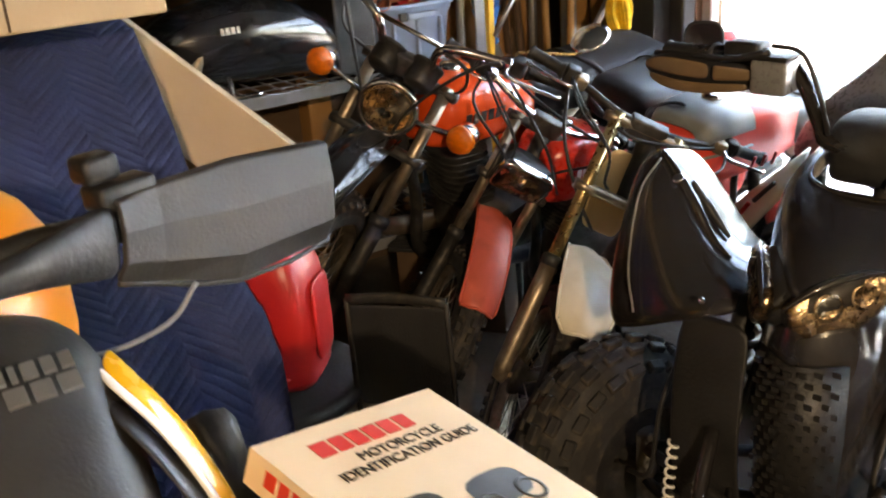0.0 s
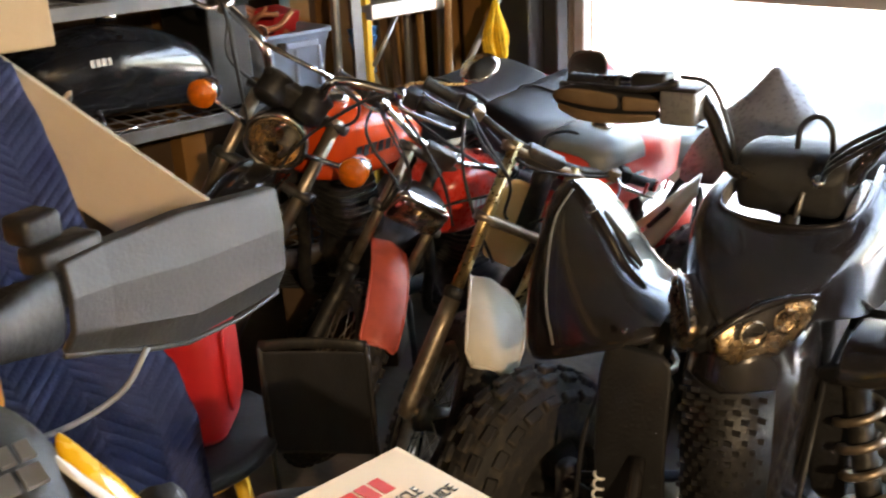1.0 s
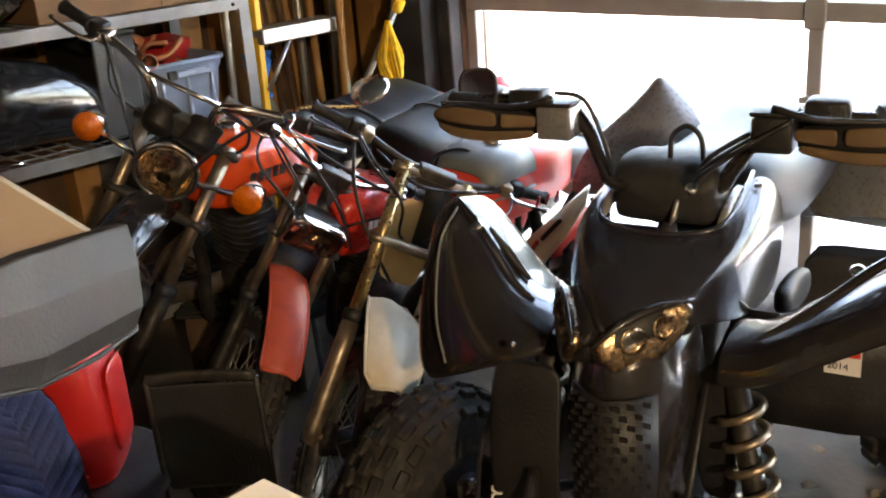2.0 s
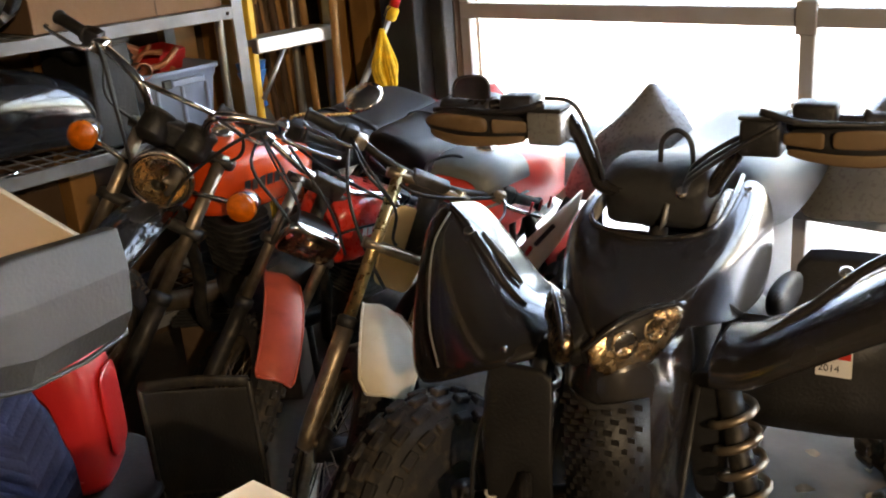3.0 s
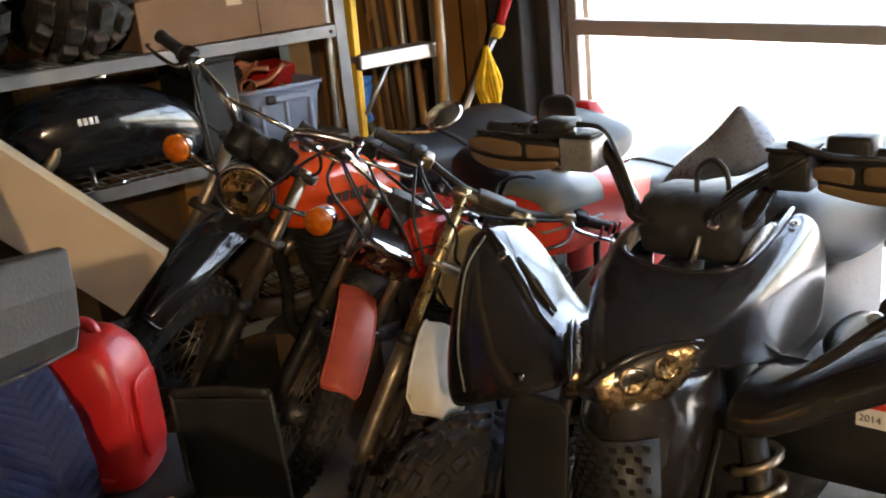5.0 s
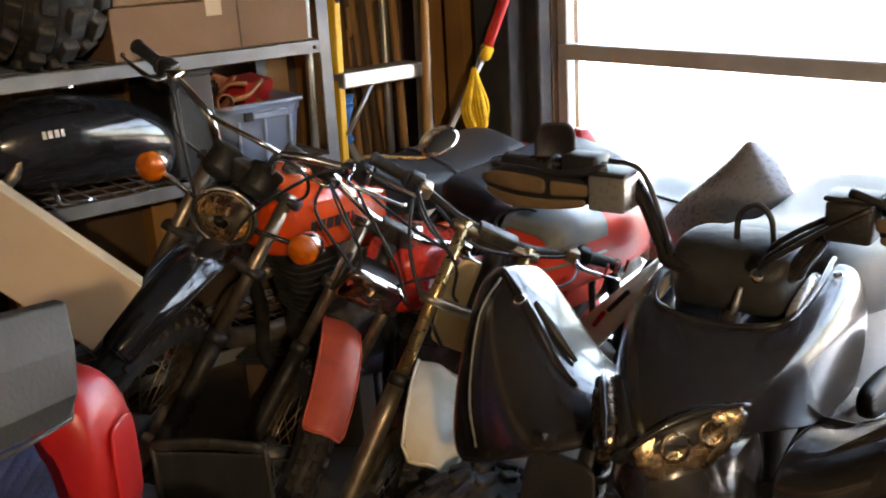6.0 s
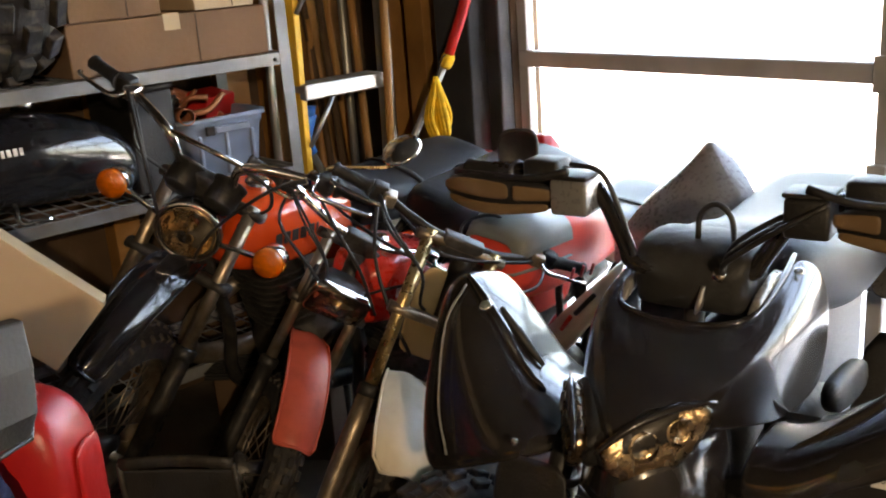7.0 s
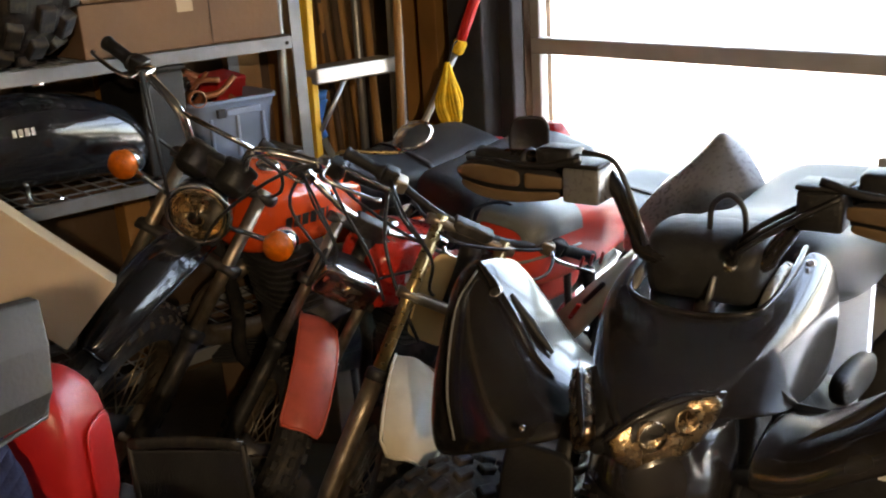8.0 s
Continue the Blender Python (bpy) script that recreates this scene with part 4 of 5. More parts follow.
# cables looping between the bars, the lamps and the fork clamps
for owner, pts in ((C, ((-1.7, 1.47, 0.95), (-1.64, 1.4, 0.83), (-1.6, 1.4, 0.7), (-1.57, 1.42, 0.6))), (C, ((-1.66, 1.5, 0.9), (-1.52, 1.5, 0.83), (-1.46, 1.66, 0.78), (-1.46, 1.77, 0.76))), (C, ((-1.6, 1.62, 0.8), (-1.62, 1.66, 0.85), (-1.57, 1.72, 0.86), (-1.53, 1.74, 0.8), (-1.54, 1.72, 0.74))), (B, ((-1.98, 1.42, 0.95), (-1.93, 1.34, 0.88), (-1.88, 1.38, 0.76), (-1.88, 1.43, 0.66))), (B, ((-1.95, 1.48, 0.9), (-1.82, 1.42, 0.87), (-1.76, 1.44, 0.76), (-1.8, 1.5, 0.62))), (B, ((-2.0, 1.5, 0.92), (-1.86, 1.5, 0.86), (-1.74, 1.53, 0.8), (-1.66, 1.6, 0.74))), (A, ((-2.26, 1.18, 1.18), (-2.22, 1.14, 1.08), (-2.2, 1.2, 1.0), (-2.22, 1.28, 0.92))), (A, ((-1.98, 1.28, 1.02), (-1.93, 1.32, 0.97), (-2.0, 1.36, 0.9), (-2.1, 1.36, 0.86)))):
    world_part("cable", tubed(pts, 0.0045, 6), BLACKPLASTIC, owner)
can2 = thing("red_container", pose(-2.1, 2.45, 0.0), "red plastic container standing by the door", "container")
part("body", loft([oval((0, 0, z), (1, 0, 0), (0, 1, 0), r, r * 0.8, 18, 5) for z, r in ((0, 0.05), (0.02, 0.06), (0.84, 0.055), (0.88, 0.03))]), CANRED, can2)


# ---- the black quad bike ----
def quad():
    """+y ahead, x to its right; origin on the floor between the front mudguard bolts."""
    q = thing("quad_bike", pose(-0.7855, 1.313, 0, 0, 0, 193.5), "glossy black sport quad bike with tan hand guards", "quad bike")
    # hood: one shell from the rim round the pod down to the headlights and out to the flanks
    half = (((0, -0.03, 0.892), (0.06, -0.035, 0.896), (0.105, -0.058, 0.904), (0.118, -0.11, 0.916), (0.12, -0.19, 0.932), (0.115, -0.27, 0.945)),
            ((0, 0.0, 0.889), (0.07, -0.01, 0.892), (0.125, -0.045, 0.9), (0.142, -0.1, 0.914), (0.148, -0.19, 0.93), (0.145, -0.28, 0.94)),
            ((0, 0.075, 0.868), (0.065, 0.055, 0.872), (0.128, 0.0, 0.88), (0.158, -0.07, 0.893), (0.168, -0.17, 0.905), (0.165, -0.29, 0.91)),
            ((0, 0.145, 0.836), (0.055, 0.12, 0.84), (0.118, 0.05, 0.846), (0.16, -0.035, 0.85), (0.176, -0.15, 0.85), (0.175, -0.29, 0.84)),
            ((0, 0.195, 0.8), (0.04, 0.17, 0.806), (0.105, 0.09, 0.815), (0.15, -0.005, 0.8), (0.168, -0.12, 0.78), (0.17, -0.29, 0.76)),
            ((0, 0.205, 0.772), (0.035, 0.178, 0.776), (0.09, 0.105, 0.785), (0.14, 0.005, 0.76), (0.16, -0.08, 0.735), (0.16, -0.29, 0.7)))
    g = [[(-x, y, z) for x, y, z in row[:0:-1]] + list(row) for row in half]
    part("hood", sheet(g), BLACKPAINT, q, "glossy black hood", thick=0.004, sub=2)
    part("hood_rim", tubed([(-x, y, z + 0.002) for x, y, z in half[0][:0:-1]] + [(x, y, z + 0.002) for x, y, z in half[0]], 0.005, 8), BLACKPAINT, q)
    # paler grey inner corner of the rim and a bolt at each flank
    for s in (-1, 1):
        part("rim_corner", loft([oval((s * 0.108, y, z), (1, 0, 0), (0, 0, 1), 0.008, h, 10) for y, z, h in ((-0.07, 0.905, 0.003), (-0.1, 0.918, 0.012), (-0.16, 0.932, 0.014), (-0.2, 0.938, 0.004))]), GREY_AND_GLARE, q)
        part("hood_bolt", lathe([(0.009, 0), (0.009, 0.003), (0.006, 0.005), (0.002, 0.004)], (s * 0.138, -0.215, 0.938), (0.0, 0.3, 0.95), 12), CHROME, q)
    # nose with grille
    rings = []
    for z, yf, wd in ((0.79, 0.185, 0.075), (0.74, 0.2, 0.1), (0.68, 0.215, 0.115), (0.56, 0.225, 0.11), (0.42, 0.22, 0.1), (0.36, 0.19, 0.08)):
        rings.append([V(x * wd, yf - 0.1 * abs(x) ** 1.5 - (0.2 if y else 0), z) for x, y in ((-1, 0), (-0.6, 0), (-0.2, 0), (0.2, 0), (0.6, 0), (1, 0), (1, 1), (0, 1), (-1, 1))])
    part("nose", loft(rings), BLACKPAINT, q, sub=1)
    gr = part("grille", loft([[V(x * wd, 0.222 - 0.1 * abs(x * wd / 0.115) ** 1.5 + o, z) for x in (-1, -0.5, 0, 0.5, 1)] for z, wd, o in ((0.69, 0.075, -0.002), (0.56, 0.078, 0.008), (0.4, 0.07, 0.004))], closed=False), BLACKPLASTIC, q, thick=0.004)
    for r in range(15):
        for k in range(7):
            x = (k - 3) * 0.021 + (0.0105 if r % 2 else 0)
            z = 0.68 - r * 0.019
            y = 0.222 - 0.1 * abs(x / 0.115) ** 1.5 + 0.004
            part("grille_stud", boxed((x - 0.0065, y, z - 0.0045), (x + 0.0065, y + 0.003, z + 0.0045)), BLACKPLASTIC, gr, smooth=False)
    # headlights swept back from the nose under a sharp brow
    for s in (-1, 1):
        a, bq = V(0.035 + 0.014 * s, 0.2, 0.77), V(0.012 + 0.106 * s, 0.08, 0.813)
        d = (bq - a)
        out = V(s * 0.72, 0.66, 0.1).normalized()
        up = d.cross(out).normalized()
        if up.z < 0:
            up = -up
        secs = ((0.0, 0.018, -0.006), (0.1, 0.033, -0.014), (0.3, 0.045, -0.02), (0.55, 0.044, -0.018), (0.8, 0.032, -0.01), (0.95, 0.016, 0.0), (1.0, 0.005, 0.004))
        house = part("headlight", loft([oval(a + d * t + up * w - out * 0.03, up, out, h + 0.005, 0.03, 18) for t, h, w in secs]), BLACKPLASTIC, q)
        part("reflector", loft([oval(a + d * t + up * w + out * 0.005, up, out, h, 0.013, 18, 2.2) for t, h, w in secs]), REFLECTOR, house)
        for t, r in ((0.34, 0.021), (0.68, 0.019)):
            part("lamp_cup", lathe([(r, 0.004), (r + 0.003, 0.009), (r * 0.7, 0.004), (0.004, -0.002)], a + d * t - up * 0.004 + out * 0.014, out, 18), REFLECTOR, house)
            part("bulb", lathe([(0.006, 0.0), (0.006, 0.006), (0.003, 0.009), (0.001, 0.01)], a + d * t - up * 0.004 + out * 0.008, out, 10), CHROME, house)
        part("lens", loft([oval(a + d * t + up * w + out * 0.006, up, out, h + 0.002, 0.0175, 18, 2.2) for t, h, w in secs]), LENS, house, "clear headlight glass").visible_shadow = False
        part("brow", tubed([a - d * 0.06 + up * 0.012 + out * 0.014, a + d * 0.3 + up * 0.03 + out * 0.018, a + d * 0.7 + up * 0.03 + out * 0.016, a + d * 1.08 + up * 0.012 + out * 0.01], [0.003, 0.007, 0.007, 0.003], 8), BLACKPAINT, house)
    # front mudguards: tall wings rising outwards, the lip of the left one higher
    for s in (-1, 1):
        g = []
        for x, yt, zt, ym, zm, yl, zl in ((0.145, -0.06, 0.735, 0.05, 0.735, 0.12, 0.705), (0.2, -0.055, 0.742, 0.055, 0.745, 0.155, 0.69), (0.25, -0.052, 0.768, 0.05, 0.772, 0.16, 0.675), (0.29, -0.05, 0.825, 0.042, 0.82, 0.155, 0.655), (0.33, -0.05, 0.877, 0.03, 0.865, 0.145, 0.635), (0.37, -0.05, 0.918, 0.02, 0.9, 0.13, 0.615), (0.405, -0.05, 0.93, 0.01, 0.9, 0.115, 0.6), (0.435, -0.045, 0.895, 0.0, 0.865, 0.09, 0.61), (0.45, -0.04, 0.83, -0.005, 0.8, 0.06, 0.63)):
            if s < 0:
                # this wing runs out long and low to a point
                k = max(0.0, x - 0.2)
                zt, zm, zl, x = 0.745 + 0.9 * k, 0.74 + 0.82 * k, 0.685 + 0.72 * k, x * (1 + 0.9 * k)
                yl = ym + 0.045
            g.append([(s * x, yt - 0.1, zt - 0.03), (s * x, yt, zt), (s * x, (yt + ym) / 2 + 0.004, (zt + zm) / 2 + 0.006), (s * x, ym, zm), (s * x, (ym + yl) / 2 + 0.014, (zm + zl) / 2 + 0.012), (s * x, yl, zl), (s * x, yl - 0.02, zl - 0.008)])
        fd = part("front_mudguard", sheet(g), BLACKPAINT, q, "glossy black front mudguard", thick=0.004, sub=2)
        if s > 0:
            part("crease", tubed([(0.385, -0.03, 0.924), (0.345, -0.012, 0.893), (0.3, 0.0, 0.842), (0.26, 0.01, 0.79), (0.21, 0.02, 0.757)], [0.004, 0.01, 0.013, 0.01, 0.003], 12), BLACKPAINT, fd)
            part("vent", tubed([(0.32, -0.03, 0.872), (0.285, -0.03, 0.826), (0.24, -0.03, 0.775)], [0.004, 0.01, 0.004], 8), BLACKPLASTIC, fd)
            part("seam", tubed([(0.37, 0.0, 0.918), (0.385, 0.05, 0.86), (0.37, 0.11, 0.74), (0.34, 0.14, 0.66)], 0.0022, 6), GREY_AND_GLARE, fd)
            part("bolt", lathe([(0.012, 0), (0.012, 0.004), (0.008, 0.006), (0.003, 0.004)], (0.33, 0.004, 0.884), (0, 0.5, 0.85), 14), CHROME, fd)
        else:
            part("crease", tubed([(-0.5, 0.0, 0.975), (-0.38, 0.02, 0.905), (-0.28, 0.04, 0.815), (-0.2, 0.05, 0.757)], [0.003, 0.008, 0.009, 0.003], 12), BLACKPAINT, fd)
            part("bolt", lathe([(0.012, 0), (0.012, 0.004), (0.008, 0.006), (0.003, 0.004)], (-0.34, 0.0, 0.878), (0, 0.5, 0.85), 14), CHROME, fd)
        if s > 0:
            part("splash_panel", sheet([[(x, y - 0.4 * max(0, x - 0.25), z) for z, y in ((0.7, 0.14), (0.6, 0.17), (0.48, 0.18), (0.36, 0.17), (0.28, 0.13))] for x in (0.1, 0.15, 0.2, 0.24)]), BLACKPLASTIC, q, thick=0.005, sub=1)
        else:
            part("splash_panel", sheet([[(-x, y, z) for z, y in ((0.7, 0.04), (0.6, 0.05), (0.5, 0.03), (0.4, 0.0))] for x in (0.1, 0.14, 0.17)]), BLACKPLASTIC, q, thick=0.005, sub=1)
        g = [[(s * x, y, z) for y, z in ((-0.3, 0.4), (-0.26, 0.6), (-0.13, 0.7), (0.05, 0.66), (0.15, 0.5), (0.17, 0.36))] for x in (0.115, 0.12, 0.125)]
        part("inner_arch", sheet(g), BLACKPLASTIC, q, thick=0.004)
    part("hood_pin", lathe([(0.006, 0), (0.006, 0.006), (0.002, 0.008)], (0.184, 0.165, 0.735), (0.2, 0.9, 0.3), 10), CHROME, q)
    # pod, bars, guards
    part("pod", loft([oval((0, y, z), (1, 0, 0), (0, 0.12, 0.99), wd, h, 28, 7) for y, z, wd, h in ((-0.23, 0.965, 0.075, 0.03), (-0.215, 0.962, 0.092, 0.045), (-0.14, 0.957, 0.1, 0.053), (-0.1, 0.945, 0.097, 0.05), (-0.075, 0.925, 0.088, 0.034))]), GRIP, q, sub=1)
    part("ignition_key", lathe([(0.013, 0), (0.013, 0.014), (0.01, 0.018), (0.003, 0.02)], (-0.051, -0.093, 0.958), (-0.1, 0.85, 0.5), 16), CHROME, q)
    part("key_tag", tubed([(-0.03, -0.074, 0.945), (-0.026, -0.066, 0.915), (-0.02, -0.064, 0.9)], [0.004, 0.006, 0.002], 6), ALU, q)
    part("cable_loop", tubed([(0.0, -0.13, 1.005), (-0.004, -0.13, 1.045), (-0.03, -0.13, 1.064), (-0.054, -0.13, 1.045), (-0.06, -0.13, 1.0)], 0.005), BLACKPLASTIC, q)
    part("steering_column", tubed([(0, -0.15, 0.99), (0, 0.02, 0.45)], 0.018), DARKMETAL, q)
    part("handlebar", tubed([(-0.46, -0.16, 1.08), (-0.24, -0.11, 1.09), (-0.165, -0.1, 1.065), (-0.115, -0.11, 0.995), (-0.08, -0.11, 0.96), (0.08, -0.09, 0.96), (0.115, -0.1, 0.995), (0.15, -0.1, 1.065), (0.215, -0.11, 1.1), (0.45, -0.16, 1.085)], 0.0145, 12), BLACKPAINT, q)
    part("cable", tubed([(0.19, -0.06, 1.13), (0.135, -0.06, 1.12), (0.1, -0.06, 1.05), (0.09, -0.08, 0.98)], 0.0045), BLACKPLASTIC, q)
    for dy in (0.0, 0.02, 0.035):
        part("cable", tubed([(-0.22, -0.08 + dy, 1.1), (-0.15, -0.07 + dy, 1.07 - dy * 0.4), (-0.08, -0.07 + dy, 1.02 - dy * 0.5), (-0.06, -0.09 + dy * 0.5, 0.97)], 0.0045), BLACKPLASTIC, q)
    for s in (1, -1):
        part("grip", lathe([(0.016, 0), (0.021, 0.003)] + [(0.0175 + 0.0012 * (k % 2), 0.01 + 0.01 * k) for k in range(11)] + [(0.025, 0.122), (0.015, 0.126)], (s * 0.455, -0.161, 1.084), (-s, 0.21, 0.03), 14), GRIP, q)
        x0 = s * 0.19
        res = part("brake_reservoir", boxed((x0 - 0.033, -0.105, 1.045), (x0 + 0.033, -0.045, 1.105)), GREY_AND_GLARE if s > 0 else BLACKPLASTIC, q, bevel=0.006)
        part("cap", boxed((x0 - 0.035, -0.107, 1.1055), (x0 + 0.035, -0.043, 1.113)), BLACKPLASTIC, res, bevel=0.003)
        part("lever", tubed([(x0, -0.05, 1.12), (s * 0.26, -0.045, 1.105), (s * 0.38, -0.07, 1.1), (s * 0.45, -0.11, 1.09)], [0.007, 0.006, 0.005, 0.006]), BLACKPLASTIC, q)
        part("switch_box", boxed((s * 0.265 - 0.035, -0.145, 1.06), (s * 0.265 + 0.035, -0.09, 1.125)), BLACKPLASTIC, q, bevel=0.008)
        # guard: a bent shield with black border and tan panels
        rim = ((0.225, -0.065, 1.045, 1.09), (0.29, -0.05, 1.035, 1.098), (0.355, -0.045, 1.032, 1.106), (0.41, -0.055, 1.04, 1.104), (0.445, -0.07, 1.055, 1.09), (0.455, -0.08, 1.066, 1.08))
        gd = part("hand_guard", sheet([[(s * x, y + dy, lo + (hi - lo) * k) for k, dy in ((0, -0.012), (0.3, 0.004), (0.7, 0.006), (1, -0.012))] for x, y, lo, hi in rim]), BLACKPLASTIC, q, "black hand guard with tan panels", thick=0.005, sub=2)
        for lo, hi, xa, xb in ((0.06, 0.36, 0.23, 0.435), (0.46, 0.92, 0.3, 0.448), (0.46, 0.92, 0.225, 0.292)):
            g = []
            for k in range(7):
                x = xa + (xb - xa) * k / 6
                y, zl, zh = (float(np.interp(x, [r[0] for r in rim], [r[j] for r in rim])) for j in (1, 2, 3))
                g.append([(s * x, y + 0.009, zl + (zh - zl) * v) for v in (lo, (lo + hi) / 2, hi)])
            part("panel", sheet(g), GUARDTAN, gd, thick=0.004, sub=1)
    # seat and tank cover
    rings = []
    for y, z, wd, h in ((-0.26, 0.87, 0.11, 0.06), (-0.33, 0.89, 0.15, 0.08), (-0.45, 0.86, 0.17, 0.09), (-0.6, 0.82, 0.17, 0.09), (-0.85, 0.82, 0.18, 0.08), (-1.05, 0.84, 0.18, 0.07), (-1.13, 0.85, 0.14, 0.04)):
        rings.append(oval((0, y, z), (1, 0, 0), (0, 0, 1), wd, h, 20, 3.2))
    part("seat", loft(rings), VINYL, q, "black vinyl seat", sub=2)
    # rear mudguards rising to a point, sky glare put into their grey
    for s in (-1, 1):
        g = []
        for y, z, wd, dx in ((-0.78, 0.7, 0.2, 0.01), (-0.85, 0.8, 0.19, 0.005), (-0.92, 0.88, 0.13, 0.0), (-0.97, 0.945, 0.065, 0.0), (-1.0, 0.985, 0.02, 0.0), (-1.02, 0.95, 0.03, 0.0), (-1.035, 0.86, 0.06, 0.0), (-1.045, 0.76, 0.08, 0.0)):
            g.append([(s * (0.3 + dx) + x * wd, y - 0.06 * abs(x) ** 2, z - 0.03 * abs(x) ** 2.0) for x in (-1, -0.6, -0.2, 0.2, 0.6, 1)])
        part("rear_mudguard", sheet(g), GREY_AND_GLARE, q, "grey rear mudguard, lightened with painted sky glare", thick=0.005, sub=2)
        g = [[(s * x, y, z) for y, z in ((-0.34, 0.48), (-0.46, 0.36), (-0.62, 0.4), (-0.74, 0.66))] for x in (0.13, 0.2, 0.34, 0.42)]
        part("foot_guard", sheet(g), BLACKPLASTIC, q, thick=0.006, sub=1)
        part("heel_panel", loft([oval((s * 0.165, y, z), (1, 0, 0), (0, 0.3, 0.95), 0.02, h, 16, 3) for y, z, h in ((-0.32, 0.66, 0.03), (-0.4, 0.65, 0.045), (-0.5, 0.63, 0.05), (-0.6, 0.62, 0.03))]), BLACKPLASTIC, q, sub=1)
    # side panel under the left guard with a warning sticker
    part("side_panel", sheet([[(-x, -0.11 - 0.25 * max(0, x - 0.3), z) for z in (0.74, 0.66, 0.58, 0.52)] for x in (0.12, 0.22, 0.33, 0.44)]), BLACKPLASTIC, q, thick=0.004)
    st = part("warning_sticker", boxed((-0.345, -0.112, 0.64), (-0.285, -0.108, 0.69)), INKWHITE, q, "white and red warning sticker", smooth=False)
    part("sticker_band", boxed((-0.343, -0.1078, 0.675), (-0.287, -0.1068, 0.688)), INKRED, st, smooth=False)
    lettering("2014", 0.018, pose(-0.289, -0.1075, 0.65, 90, 0, 180), INKBLACK, st)
    # chassis, engine, running gear
    part("chassis", boxed((-0.1, -1.0, 0.22), (0.1, 0.15, 0.34)), DARKMETAL, q, bevel=0.02)
    part("engine", loft([oval((x, -0.45, 0.44), (0, 1, 0), (0, 0, 1), r, r, 20, 2.8) for x, r in ((-0.14, 0.12), (-0.1, 0.17), (0.1, 0.17), (0.14, 0.12))]), ENGINE, q)
    part("body_core", boxed((-0.1, -0.9, 0.42), (0.1, -0.1, 0.76)), BLACKPLASTIC, q, bevel=0.03)
    part("bumper", tubed([(-0.15, 0.18, 0.5), (-0.1, 0.29, 0.38), (0.1, 0.29, 0.38), (0.15, 0.18, 0.5)], 0.014), BLACKPAINT, q)
    for s in (-1, 1):
        wheel(q, (s * 0.47, 0.02, 0.25), 0.25, 0.17, 0.12, 24, 0.012, DARKMETAL, name="front_wheel", rows=5, split=True).rotation_euler = (0, 0, radians(-12))
        wheel(q, (s * 0.42, -0.92, 0.27), 0.27, 0.26, 0.13, 20, 0.013, DARKMETAL, name="rear_wheel", rows=4, split=True)
        for z in (0.24, 0.36):
            part("suspension_arm", tubed([(s * 0.08, 0.2, z), (s * 0.36, 0.08, 0.26 + (z - 0.24) * 0.6)], 0.012), DARKMETAL, q)
            part("suspension_arm", tubed([(s * 0.08, -0.04, z), (s * 0.36, 0.08, 0.26 + (z - 0.24) * 0.6)], 0.012), DARKMETAL, q)
        top, bot = V(s * 0.16, 0.03, 0.7), V(s * 0.26, 0.09, 0.27)
        sh = part("shock_absorber", tubed([top, bot], 0.022, 12), DARKMETAL, q)
        d = bot - top
        a, bq = frame_on(d)
        part("spring", tube(bmesh.new(), [top + d * (0.15 + 0.75 * k / 90) + 0.038 * (math.cos(k * 0.5) * a + math.sin(k * 0.5) * bq) for k in range(91)], 0.008, 6), STEEL, sh)
        part("spindle", tubed([(s * 0.34, 0.02, 0.25), (s * 0.52, 0.02, 0.25)], 0.024), DARKMETAL, q)
        part("knuckle", loft([oval((s * 0.35, 0.07, z), (1, 0, 0), (0, 1, 0), 0.02, 0.03, 12) for z in (0.2, 0.27, 0.36)]), ENGINE, q)
    part("coil_cord", tube(bmesh.new(), [V(0.215, 0.2 + 0.02 * math.sin(k * 0.02), 0.46 - 0.0022 * k) + 0.009 * V(math.cos(k * 0.7), math.sin(k * 0.7), 0) for k in range(90)], 0.003, 6), INKWHITE, q, "pale coiled cord")
    part("brake_hose", tubed([(0.25, 0.08, 0.62), (0.27, 0.15, 0.5), (0.29, 0.16, 0.34), (0.36, 0.13, 0.3)], 0.005), BLACKPLASTIC, q)


quad()


# ---- the yellow and grey quad in front, and the book on it ----
NEAR = pose(-0.753, 0.394, 1.057, 0, 0, 1) @ Matrix.Scale(1.28, 4) @ pose(0.5985, -0.1865, -1.151)
FLOOR_N = 1.151 - 1.057 / 1.28
MID = pose(-1.67, 0.745, 0.461, 0, 0, 1) @ Matrix.Scale(1.12, 4) @ pose(1.462, -0.528, -0.561)
FLOOR_M = 0.561 - 0.461 / 1.12


